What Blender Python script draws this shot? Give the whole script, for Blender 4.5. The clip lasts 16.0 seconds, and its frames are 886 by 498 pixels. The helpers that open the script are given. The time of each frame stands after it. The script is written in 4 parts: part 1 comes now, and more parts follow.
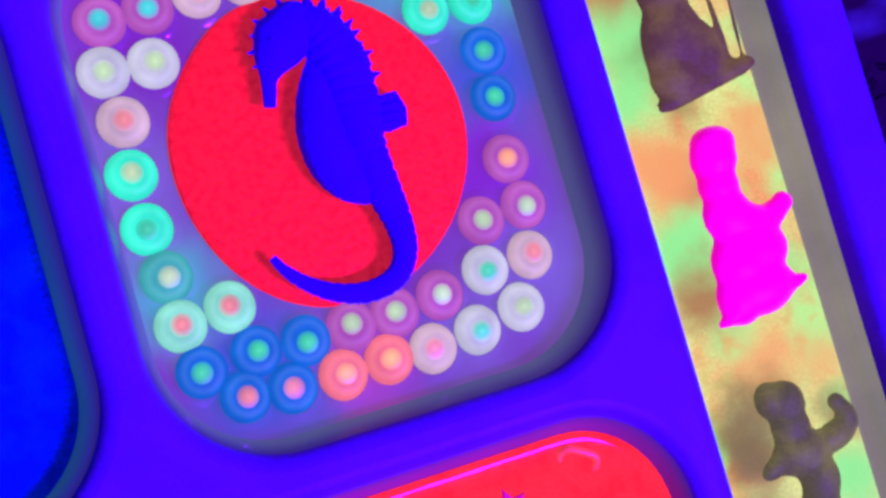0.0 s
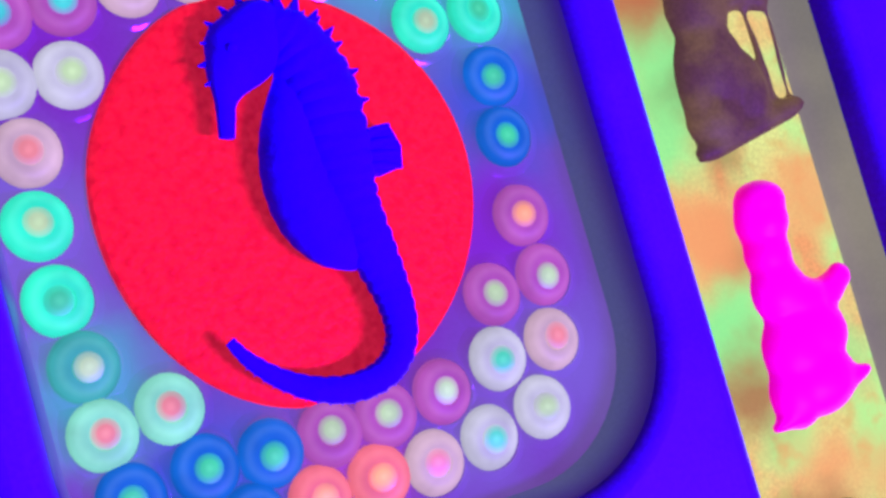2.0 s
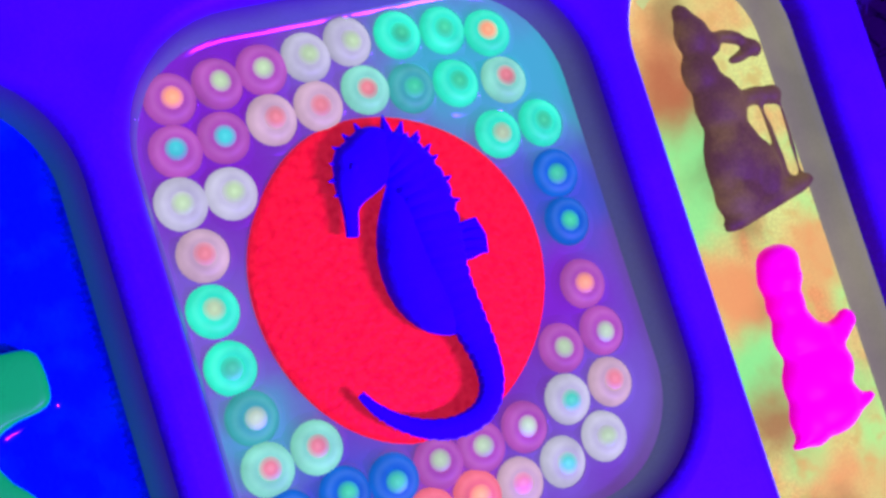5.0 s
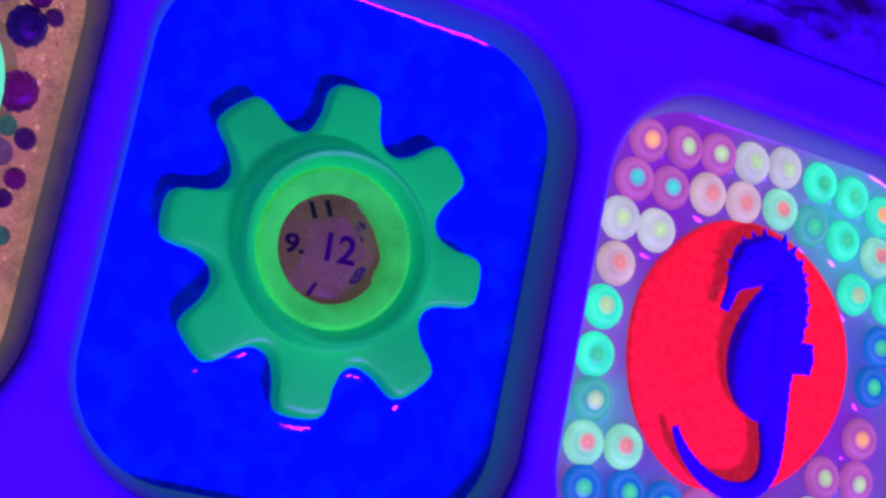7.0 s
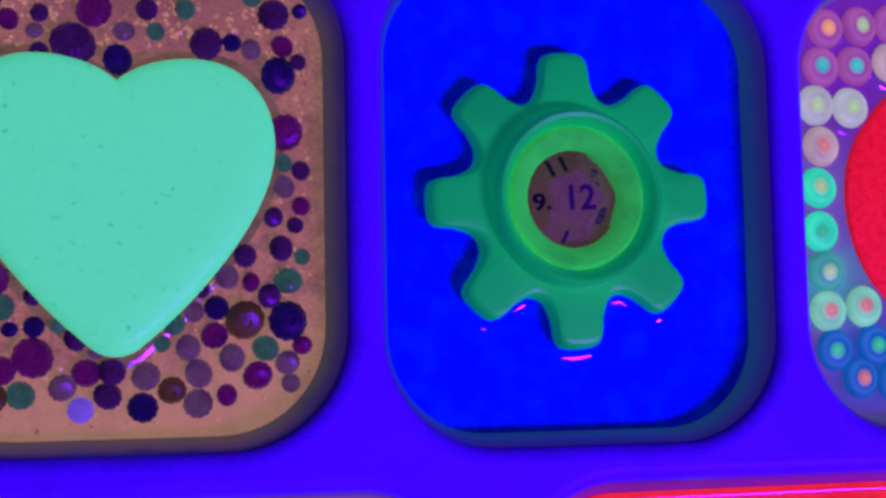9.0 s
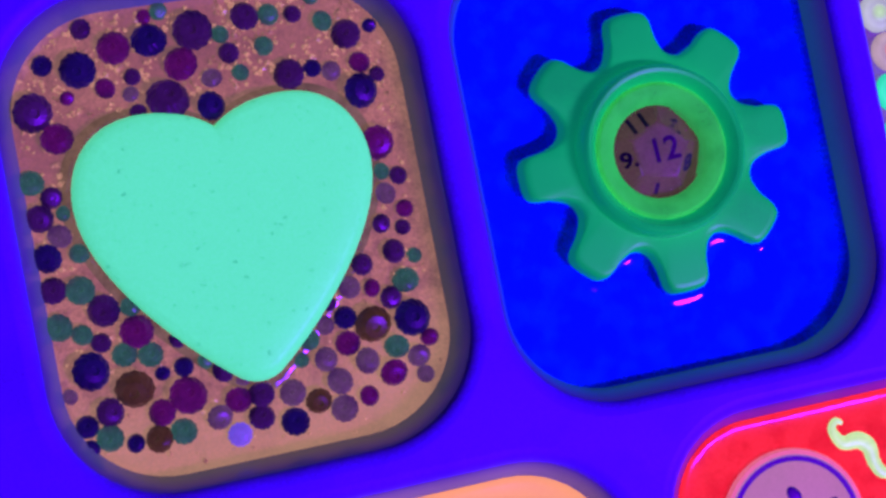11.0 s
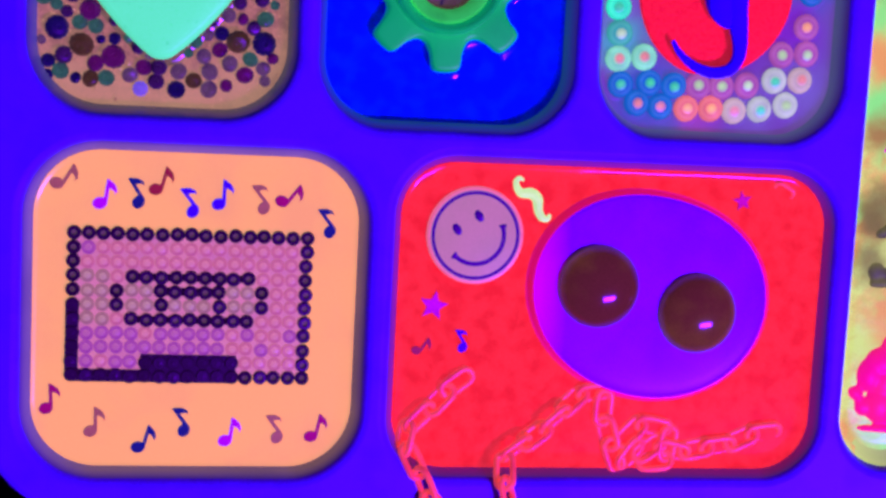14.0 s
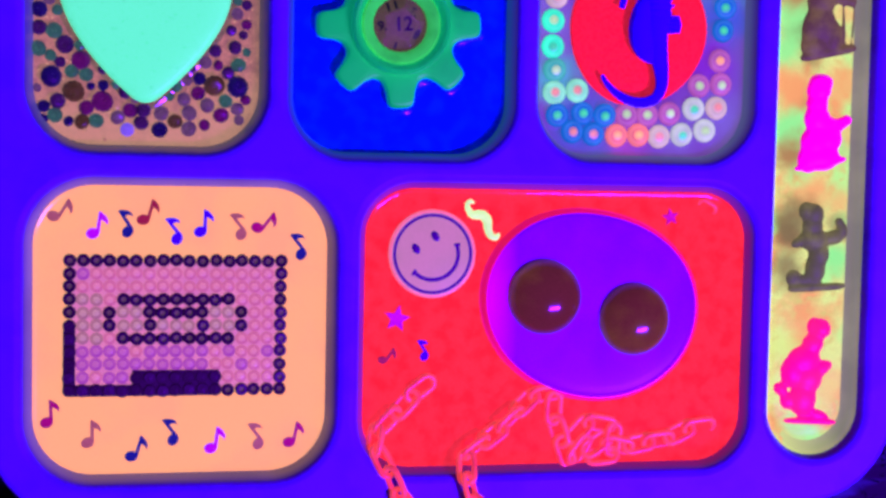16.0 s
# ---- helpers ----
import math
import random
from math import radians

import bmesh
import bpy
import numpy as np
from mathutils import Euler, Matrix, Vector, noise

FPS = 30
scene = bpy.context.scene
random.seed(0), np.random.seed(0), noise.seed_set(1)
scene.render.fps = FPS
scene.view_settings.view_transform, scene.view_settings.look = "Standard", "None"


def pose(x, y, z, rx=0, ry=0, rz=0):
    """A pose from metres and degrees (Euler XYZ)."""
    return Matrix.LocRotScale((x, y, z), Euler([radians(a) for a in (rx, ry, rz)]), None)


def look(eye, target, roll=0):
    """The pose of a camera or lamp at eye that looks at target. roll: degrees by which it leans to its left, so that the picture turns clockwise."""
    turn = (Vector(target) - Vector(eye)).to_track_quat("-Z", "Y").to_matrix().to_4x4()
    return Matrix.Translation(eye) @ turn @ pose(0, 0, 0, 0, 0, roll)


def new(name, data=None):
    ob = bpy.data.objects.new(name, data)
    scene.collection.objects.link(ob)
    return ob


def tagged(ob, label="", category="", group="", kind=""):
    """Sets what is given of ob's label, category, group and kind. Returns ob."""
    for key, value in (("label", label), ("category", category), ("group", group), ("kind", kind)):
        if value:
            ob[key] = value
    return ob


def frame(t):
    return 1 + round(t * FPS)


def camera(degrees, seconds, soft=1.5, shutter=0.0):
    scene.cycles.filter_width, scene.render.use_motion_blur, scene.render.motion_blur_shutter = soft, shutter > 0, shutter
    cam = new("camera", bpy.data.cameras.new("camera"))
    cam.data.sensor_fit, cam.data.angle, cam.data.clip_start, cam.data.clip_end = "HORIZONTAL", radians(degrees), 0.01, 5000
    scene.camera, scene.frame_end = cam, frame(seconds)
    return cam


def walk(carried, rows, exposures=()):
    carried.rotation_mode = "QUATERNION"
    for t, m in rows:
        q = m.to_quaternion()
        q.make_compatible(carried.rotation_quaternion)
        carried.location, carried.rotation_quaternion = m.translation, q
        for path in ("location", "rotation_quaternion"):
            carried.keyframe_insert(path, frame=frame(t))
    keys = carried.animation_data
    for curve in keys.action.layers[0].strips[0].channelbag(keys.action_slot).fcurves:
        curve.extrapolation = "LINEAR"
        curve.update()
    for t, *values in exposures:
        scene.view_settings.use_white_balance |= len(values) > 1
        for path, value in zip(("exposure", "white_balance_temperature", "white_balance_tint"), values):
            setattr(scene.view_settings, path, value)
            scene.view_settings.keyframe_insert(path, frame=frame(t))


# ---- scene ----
cam = camera(32.94, 16.0, soft=3.0)
PATH = [
    (0, pose(-0.0001, 0.0512, 0.2867, 8.34, -18.50, -17.06)),
    (0.5, pose(-0.0183, 0.0609, 0.2502, 8.20, -21.98, -14.17)),
    (1, pose(-0.0173, 0.0666, 0.2186, 5.64, -23.65, -14.13)),
    (1.5, pose(-0.0073, 0.0640, 0.2104, 6.22, -24.99, -15.80)),
    (2, pose(-0.0025, 0.0626, 0.2123, 11.69, -25.98, -17.80)),
    (2.5, pose(-0.0081, 0.0627, 0.2160, 13.99, -25.13, -18.85)),
    (3, pose(-0.0105, 0.0651, 0.2211, 14.19, -24.23, -20.48)),
    (3.5, pose(-0.0118, 0.0677, 0.2294, 14.85, -23.16, -22.87)),
    (3.7, pose(-0.0128, 0.0693, 0.2323, 14.83, -22.32, -23.62)),
    (5.8, pose(-0.0582, 0.0714, 0.2797, 9.02, -24.45, -7.41)),
    (6, pose(-0.0687, 0.0683, 0.2801, 8.31, -26.17, -3.14)),
    (6.5, pose(-0.0931, 0.0481, 0.2849, 5.97, -26.22, 6.81)),
    (7, pose(-0.1094, 0.0419, 0.2893, 5.06, -24.59, 12.49)),
    (7.5, pose(-0.1174, 0.0378, 0.2912, 5.17, -24.04, 13.21)),
    (8, pose(-0.1242, 0.0314, 0.2967, 5.52, -23.01, 10.17)),
    (8.5, pose(-0.1342, 0.0314, 0.3023, 5.58, -21.31, 4.77)),
    (9, pose(-0.1414, 0.0486, 0.3216, 5.48, -17.17, -1.19)),
    (9.2, pose(-0.1457, 0.0481, 0.3244, 5.58, -15.49, -3.42)),
    (11.3, pose(-0.1440, 0.0668, 0.3495, 3.83, -12.24, -11.49)),
    (11.5, pose(-0.1419, 0.0634, 0.3603, 3.47, -12.24, -10.57)),
    (12, pose(-0.1397, 0.0476, 0.3950, 0.66, -13.14, -7.94)),
    (12.5, pose(-0.1286, 0.0463, 0.4271, -6.28, -12.50, -3.11)),
    (13, pose(-0.1194, 0.0558, 0.4693, -8.47, -9.53, 2.16)),
    (13.5, pose(-0.1102, 0.0557, 0.5061, -7.89, -7.82, 4.16)),
    (14, pose(-0.1053, 0.0615, 0.5422, -7.87, -9.45, 3.04)),
    (14.5, pose(-0.0827, 0.0364, 0.5788, -4.61, -9.76, 1.36)),
    (15, pose(-0.0888, 0.0365, 0.5956, -6.44, -14.33, 1.41)),
    (15.5, pose(-0.1008, 0.0297, 0.6034, -5.97, -12.74, 2.75)),
    (16, pose(-0.1210, 0.0390, 0.6012, -3.98, -11.78, 1.23)),
]
walk(cam, PATH, ((0, -0.06), (2, -0.06), (3.5, -0.14), (5.8, -0.05), (6.5, 0.05), (7.2, -0.2), (8.2, -0.38), (9, -0.6), (11.5, -0.25), (12.5, -0.42), (13.5, -0.26), (14.5, -0.22), (15.5, -0.14), (16, -0.04)))

# ---- light: one ultraviolet tube in a dark room ----
MM = 0.001
world = bpy.data.worlds.new("dark_room")
world.use_nodes = True
world.node_tree.nodes["Background"].inputs[0].default_value = (0.35, 0.38, 1.0, 1)
world.node_tree.nodes["Background"].inputs[1].default_value = 0.03
scene.world = world
tube = bpy.data.lights.new("blacklight_tube", "AREA")
tube.shape, tube.size, tube.size_y = "RECTANGLE", 0.44, 0.11
tube.energy, tube.color = 53.0, (0.32, 0.10, 1.0)
lamp = new("blacklight_tube", tube)
lamp.matrix_world = look((0.58, -0.53, 1.09), (0.0, 0.02, 0.02), -38)


# ---- materials ----
def material(name, base, rough=0.4, glow=None, strength=1.0, second=None, scale=120.0, mix=0.5, bump=0.0, bump_scale=600.0,
             gloss=0.0, spec=0.5, fine=0.12, stretch=(1, 1, 1)):
    """A surface with a patchy second colour, fine speckle and relief; glow is emission, as fluorescence or in place of
    received light.
    """
    m = bpy.data.materials.new(name)
    m.use_nodes = True
    nt = m.node_tree
    p = nt.nodes["Principled BSDF"]
    p.inputs["Roughness"].default_value = rough
    p.inputs["Specular IOR Level"].default_value = spec + 0.3 * gloss
    p.inputs["Specular Tint"].default_value = (0.52, 0.03, 1.0, 1)
    co = nt.nodes.new("ShaderNodeTexCoord")
    mp = nt.nodes.new("ShaderNodeMapping")
    mp.inputs["Scale"].default_value = stretch
    nt.links.new(co.outputs["Object"], mp.inputs["Vector"])

    def noise_node(s, detail):
        n = nt.nodes.new("ShaderNodeTexNoise")
        n.inputs["Scale"].default_value, n.inputs["Detail"].default_value = s, detail
        nt.links.new(mp.outputs["Vector"], n.inputs["Vector"])
        return n

    patches, grain = noise_node(scale, 3), noise_node(1500.0, 2)
    ramp = nt.nodes.new("ShaderNodeMapRange")
    ramp.inputs["From Min"].default_value, ramp.inputs["From Max"].default_value = 0.56 - mix * 0.22, 0.70 - mix * 0.1
    nt.links.new(patches.outputs["Fac"], ramp.inputs["Value"])
    speck = nt.nodes.new("ShaderNodeMapRange")
    speck.inputs["To Min"].default_value, speck.inputs["To Max"].default_value = 1 - fine, 1 + fine
    speck.inputs["From Min"].default_value, speck.inputs["From Max"].default_value = 0.3, 0.7
    nt.links.new(grain.outputs["Fac"], speck.inputs["Value"])

    def blend(a, b, socket):
        mx = nt.nodes.new("ShaderNodeMix")
        mx.data_type = "RGBA"
        mx.inputs[6].default_value, mx.inputs[7].default_value = (*a, 1), (*b, 1)
        nt.links.new(ramp.outputs["Result"], mx.inputs[0])
        mul = nt.nodes.new("ShaderNodeVectorMath")
        mul.operation = "SCALE"
        nt.links.new(mx.outputs[2], mul.inputs[0])
        nt.links.new(speck.outputs["Result"], mul.inputs["Scale"])
        nt.links.new(mul.outputs[0], p.inputs[socket])

    dim = tuple(0.82 * c for c in base)
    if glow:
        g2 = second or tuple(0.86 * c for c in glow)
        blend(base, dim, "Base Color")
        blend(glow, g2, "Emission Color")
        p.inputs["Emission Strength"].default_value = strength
    else:
        blend(base, second or dim, "Base Color")
    if bump:
        bn = nt.nodes.new("ShaderNodeBump")
        bn.inputs["Strength"].default_value, bn.inputs["Distance"].default_value = bump, 0.0006
        nt.links.new(noise_node(bump_scale, 4).outputs["Fac"], bn.inputs["Height"])
        nt.links.new(bn.outputs["Normal"], p.inputs["Normal"])
    return m


M = {
    "tray": material("white_plastic", (0.088, 0.006, 0.78), 0.5, spec=0.3, bump=0.05, bump_scale=900, scale=60),
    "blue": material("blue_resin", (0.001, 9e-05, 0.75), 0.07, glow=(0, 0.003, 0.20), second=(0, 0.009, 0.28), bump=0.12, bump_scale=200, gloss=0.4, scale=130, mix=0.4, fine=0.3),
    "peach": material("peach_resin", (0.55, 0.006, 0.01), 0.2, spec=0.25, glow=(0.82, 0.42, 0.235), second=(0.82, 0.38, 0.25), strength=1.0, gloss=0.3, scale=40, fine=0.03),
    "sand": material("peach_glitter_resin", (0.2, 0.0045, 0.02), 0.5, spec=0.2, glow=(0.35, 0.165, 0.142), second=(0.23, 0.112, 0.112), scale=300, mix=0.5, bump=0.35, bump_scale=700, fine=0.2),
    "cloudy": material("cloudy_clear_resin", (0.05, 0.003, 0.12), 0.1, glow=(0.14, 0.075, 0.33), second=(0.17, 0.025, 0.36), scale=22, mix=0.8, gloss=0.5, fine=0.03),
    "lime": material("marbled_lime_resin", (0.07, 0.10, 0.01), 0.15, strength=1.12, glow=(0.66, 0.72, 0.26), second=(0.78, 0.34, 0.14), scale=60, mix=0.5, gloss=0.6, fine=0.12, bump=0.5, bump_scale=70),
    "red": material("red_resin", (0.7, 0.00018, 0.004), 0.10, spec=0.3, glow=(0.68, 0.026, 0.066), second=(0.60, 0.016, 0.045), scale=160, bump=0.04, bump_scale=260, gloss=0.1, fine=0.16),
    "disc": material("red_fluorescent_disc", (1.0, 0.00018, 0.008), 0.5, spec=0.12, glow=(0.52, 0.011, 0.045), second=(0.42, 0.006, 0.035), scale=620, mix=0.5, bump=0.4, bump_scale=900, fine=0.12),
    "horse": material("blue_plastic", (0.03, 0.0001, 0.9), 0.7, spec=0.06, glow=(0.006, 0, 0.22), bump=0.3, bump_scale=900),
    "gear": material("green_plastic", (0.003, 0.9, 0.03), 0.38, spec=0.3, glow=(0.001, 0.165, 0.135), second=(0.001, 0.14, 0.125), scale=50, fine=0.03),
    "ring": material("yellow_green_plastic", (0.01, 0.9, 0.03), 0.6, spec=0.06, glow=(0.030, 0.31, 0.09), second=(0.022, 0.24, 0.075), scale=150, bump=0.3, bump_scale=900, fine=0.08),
    # emission stands in for the gear's glow falling on the die
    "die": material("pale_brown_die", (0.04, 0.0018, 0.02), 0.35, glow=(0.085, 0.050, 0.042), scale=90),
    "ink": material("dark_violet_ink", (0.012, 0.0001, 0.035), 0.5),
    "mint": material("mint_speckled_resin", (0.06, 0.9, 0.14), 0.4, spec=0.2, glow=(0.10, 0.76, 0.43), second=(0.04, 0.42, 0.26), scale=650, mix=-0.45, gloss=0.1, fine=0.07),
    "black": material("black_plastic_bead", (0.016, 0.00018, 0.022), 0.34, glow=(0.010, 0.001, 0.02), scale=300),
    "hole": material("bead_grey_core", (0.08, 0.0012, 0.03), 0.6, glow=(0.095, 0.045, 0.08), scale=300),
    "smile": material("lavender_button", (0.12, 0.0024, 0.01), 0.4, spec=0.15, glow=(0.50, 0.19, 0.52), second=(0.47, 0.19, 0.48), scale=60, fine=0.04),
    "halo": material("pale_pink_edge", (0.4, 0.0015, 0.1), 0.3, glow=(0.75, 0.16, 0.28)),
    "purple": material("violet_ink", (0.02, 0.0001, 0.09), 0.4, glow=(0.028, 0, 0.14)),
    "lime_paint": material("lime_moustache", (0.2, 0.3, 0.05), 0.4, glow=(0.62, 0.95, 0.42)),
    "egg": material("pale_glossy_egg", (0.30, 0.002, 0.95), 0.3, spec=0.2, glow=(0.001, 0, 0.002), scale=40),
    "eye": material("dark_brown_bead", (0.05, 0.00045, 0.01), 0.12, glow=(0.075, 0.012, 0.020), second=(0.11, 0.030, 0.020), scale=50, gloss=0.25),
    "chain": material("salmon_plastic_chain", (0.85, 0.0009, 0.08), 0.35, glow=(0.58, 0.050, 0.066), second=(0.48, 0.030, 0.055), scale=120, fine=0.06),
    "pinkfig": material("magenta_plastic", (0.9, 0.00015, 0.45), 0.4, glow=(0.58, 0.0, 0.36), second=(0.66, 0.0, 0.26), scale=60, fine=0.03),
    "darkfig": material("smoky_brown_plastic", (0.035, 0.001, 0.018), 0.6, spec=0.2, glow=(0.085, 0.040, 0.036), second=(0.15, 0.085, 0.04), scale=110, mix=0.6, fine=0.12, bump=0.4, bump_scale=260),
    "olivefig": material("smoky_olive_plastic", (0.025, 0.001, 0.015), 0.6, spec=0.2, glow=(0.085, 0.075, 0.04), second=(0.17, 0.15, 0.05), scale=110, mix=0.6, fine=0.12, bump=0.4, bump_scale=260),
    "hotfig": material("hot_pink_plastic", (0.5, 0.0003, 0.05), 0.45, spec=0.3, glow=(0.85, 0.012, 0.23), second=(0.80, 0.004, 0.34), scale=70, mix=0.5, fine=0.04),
    # wall films: their colours stand in for shaded, bounce-lit compartment walls
    "film_tape": material("mauve_wall_shade", (0.06, 0.003, 0.25), 0.35, spec=0.2, glow=(0.16, 0.085, 0.085), second=(0.12, 0.065, 0.085), scale=30, mix=0.6, fine=0.05),
    "film_face": material("plum_wall_shade", (0.08, 0.001, 0.25), 0.3, spec=0.3, glow=(0.16, 0.006, 0.09), second=(0.13, 0.010, 0.09), scale=30, mix=0.6, fine=0.05),
    "film_heart": material("grey_wall_shade", (0.05, 0.003, 0.22), 0.25, spec=0.35, glow=(0.050, 0.050, 0.060), second=(0.065, 0.050, 0.060), scale=30, mix=0.6, fine=0.05),
    "film_gear": material("navy_wall_shade", (0.01, 0.004, 0.22), 0.3, spec=0.25, glow=(0.008, 0.042, 0.12), second=(0.010, 0.055, 0.13), scale=30, mix=0.6, fine=0.05),
    "film_horse": material("cloudy_wall_shade", (0.04, 0.003, 0.22), 0.3, spec=0.25, glow=(0.065, 0.075, 0.16), second=(0.075, 0.085, 0.16), scale=30, mix=0.6, fine=0.05),
    # violet second colour paints lit strands on the dark pile
    "blanket": material("dark_plush", (0.008, 9e-05, 0.026), 0.95, second=(0.04, 0.02, 0.26), scale=38, mix=0.10, bump=1.0, bump_scale=240, stretch=(0.5, 1.6, 1)),
    # emission streaks stand in for red glow lighting the velvet's wrinkles
    "rust": material("rust_velvet", (0.13, 0.0006, 0.004), 0.95, spec=0.1, glow=(0.012, 0.002, 0.001), second=(0.05, 0.010, 0.004), scale=48, mix=0.25, bump=1.0, bump_scale=300, stretch=(0.4, 2.2, 1)),
    # near-black second colour paints shade in the plush's dents
    "plush_light": material("bright_violet_plush", (0.07, 0.005, 0.62), 0.95, second=(0.008, 0.001, 0.05), scale=70, mix=0.55, bump=0.8, bump_scale=300, stretch=(0.7, 1.3, 1)),
    "plush": material("violet_plush", (0.025, 0.0003, 0.20), 0.95, second=(0.10, 0.02, 0.36), scale=60, mix=0.5, bump=1.0, bump_scale=300),
}


def marble(mat, third, scale, low, high):
    """Runs patches of a third colour through a two-coloured glow."""
    nt = mat.node_tree
    p = nt.nodes["Principled BSDF"]
    link = p.inputs["Emission Color"].links[0]
    co, n = nt.nodes.new("ShaderNodeTexCoord"), nt.nodes.new("ShaderNodeTexNoise")
    mp = nt.nodes.new("ShaderNodeMapping")
    mp.inputs["Location"].default_value = (0.37, 0.11, 0.2)
    nt.links.new(co.outputs["Object"], mp.inputs["Vector"])
    nt.links.new(mp.outputs["Vector"], n.inputs["Vector"])
    n.inputs["Scale"].default_value, n.inputs["Detail"].default_value = scale, 2
    r, mx = nt.nodes.new("ShaderNodeMapRange"), nt.nodes.new("ShaderNodeMix")
    r.inputs["From Min"].default_value, r.inputs["From Max"].default_value = low, high
    mx.data_type = "RGBA"
    mx.inputs[7].default_value = (*third, 1)
    nt.links.new(n.outputs["Fac"], r.inputs["Value"])
    nt.links.new(r.outputs["Result"], mx.inputs[0])
    nt.links.new(link.from_socket, mx.inputs[6])
    nt.links.new(mx.outputs[2], p.inputs["Emission Color"])


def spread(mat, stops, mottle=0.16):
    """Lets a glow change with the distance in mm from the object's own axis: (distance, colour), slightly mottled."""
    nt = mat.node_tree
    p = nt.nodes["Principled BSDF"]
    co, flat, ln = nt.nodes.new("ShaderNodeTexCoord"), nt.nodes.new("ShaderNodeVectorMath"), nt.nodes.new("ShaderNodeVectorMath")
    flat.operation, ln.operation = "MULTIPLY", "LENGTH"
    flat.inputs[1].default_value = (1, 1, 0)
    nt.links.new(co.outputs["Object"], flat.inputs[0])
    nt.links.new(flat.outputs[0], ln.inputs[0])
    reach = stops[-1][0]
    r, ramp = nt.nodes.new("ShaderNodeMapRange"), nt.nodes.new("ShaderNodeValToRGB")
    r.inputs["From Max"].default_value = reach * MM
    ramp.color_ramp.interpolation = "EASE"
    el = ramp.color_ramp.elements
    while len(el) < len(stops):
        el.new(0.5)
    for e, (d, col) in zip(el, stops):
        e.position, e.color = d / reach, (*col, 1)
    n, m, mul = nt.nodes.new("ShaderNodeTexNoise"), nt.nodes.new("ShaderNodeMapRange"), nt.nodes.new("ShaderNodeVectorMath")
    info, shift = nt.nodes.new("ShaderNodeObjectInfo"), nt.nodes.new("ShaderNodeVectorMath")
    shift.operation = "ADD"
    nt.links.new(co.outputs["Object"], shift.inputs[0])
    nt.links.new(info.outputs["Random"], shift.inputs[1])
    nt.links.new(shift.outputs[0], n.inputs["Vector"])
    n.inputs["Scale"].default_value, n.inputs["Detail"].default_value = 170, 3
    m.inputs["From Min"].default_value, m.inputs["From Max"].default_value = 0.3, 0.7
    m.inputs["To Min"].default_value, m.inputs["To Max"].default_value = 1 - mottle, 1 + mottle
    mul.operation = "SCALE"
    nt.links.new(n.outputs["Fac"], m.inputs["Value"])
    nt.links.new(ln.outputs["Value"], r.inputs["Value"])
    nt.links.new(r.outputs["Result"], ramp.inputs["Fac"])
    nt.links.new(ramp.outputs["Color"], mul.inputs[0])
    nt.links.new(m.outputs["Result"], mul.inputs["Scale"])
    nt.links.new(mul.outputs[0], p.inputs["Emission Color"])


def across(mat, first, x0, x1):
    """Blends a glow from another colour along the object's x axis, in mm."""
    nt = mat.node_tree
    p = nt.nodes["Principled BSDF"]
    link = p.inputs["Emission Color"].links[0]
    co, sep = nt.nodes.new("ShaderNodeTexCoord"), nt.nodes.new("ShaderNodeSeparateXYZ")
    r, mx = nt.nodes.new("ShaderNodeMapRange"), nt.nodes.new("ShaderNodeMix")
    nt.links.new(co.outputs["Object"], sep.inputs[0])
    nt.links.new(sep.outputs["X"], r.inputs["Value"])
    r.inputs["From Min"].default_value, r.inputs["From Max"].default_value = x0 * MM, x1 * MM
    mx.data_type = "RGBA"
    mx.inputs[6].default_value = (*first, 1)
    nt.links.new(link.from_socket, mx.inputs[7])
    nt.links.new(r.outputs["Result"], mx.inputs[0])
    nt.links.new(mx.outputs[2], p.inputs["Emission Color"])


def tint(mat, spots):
    """Mixes soft round clouds of colour into a glow: x, y and reach in mm, colour, weight."""
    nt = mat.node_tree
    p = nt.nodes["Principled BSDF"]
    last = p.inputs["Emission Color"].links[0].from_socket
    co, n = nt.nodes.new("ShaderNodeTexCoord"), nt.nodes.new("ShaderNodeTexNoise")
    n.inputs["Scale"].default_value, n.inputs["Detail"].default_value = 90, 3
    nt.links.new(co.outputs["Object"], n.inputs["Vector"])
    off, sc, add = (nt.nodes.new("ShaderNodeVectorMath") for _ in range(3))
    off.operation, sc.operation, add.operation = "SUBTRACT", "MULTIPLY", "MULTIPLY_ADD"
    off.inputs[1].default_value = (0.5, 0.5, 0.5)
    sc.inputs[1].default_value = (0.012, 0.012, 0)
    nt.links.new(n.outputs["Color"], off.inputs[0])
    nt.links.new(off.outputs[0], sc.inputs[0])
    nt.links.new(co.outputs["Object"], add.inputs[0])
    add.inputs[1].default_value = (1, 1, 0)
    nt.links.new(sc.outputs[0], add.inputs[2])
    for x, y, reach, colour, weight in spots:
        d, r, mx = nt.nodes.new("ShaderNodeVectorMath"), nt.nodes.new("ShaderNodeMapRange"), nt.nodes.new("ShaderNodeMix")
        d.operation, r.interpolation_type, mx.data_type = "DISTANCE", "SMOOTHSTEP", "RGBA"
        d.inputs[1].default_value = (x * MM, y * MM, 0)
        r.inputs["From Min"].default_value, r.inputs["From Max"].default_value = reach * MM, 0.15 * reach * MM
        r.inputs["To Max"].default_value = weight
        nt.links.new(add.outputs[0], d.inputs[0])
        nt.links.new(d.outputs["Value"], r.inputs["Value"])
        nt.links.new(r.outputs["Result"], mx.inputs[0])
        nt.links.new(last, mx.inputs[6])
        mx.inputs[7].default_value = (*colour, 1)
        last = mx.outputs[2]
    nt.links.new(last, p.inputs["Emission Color"])


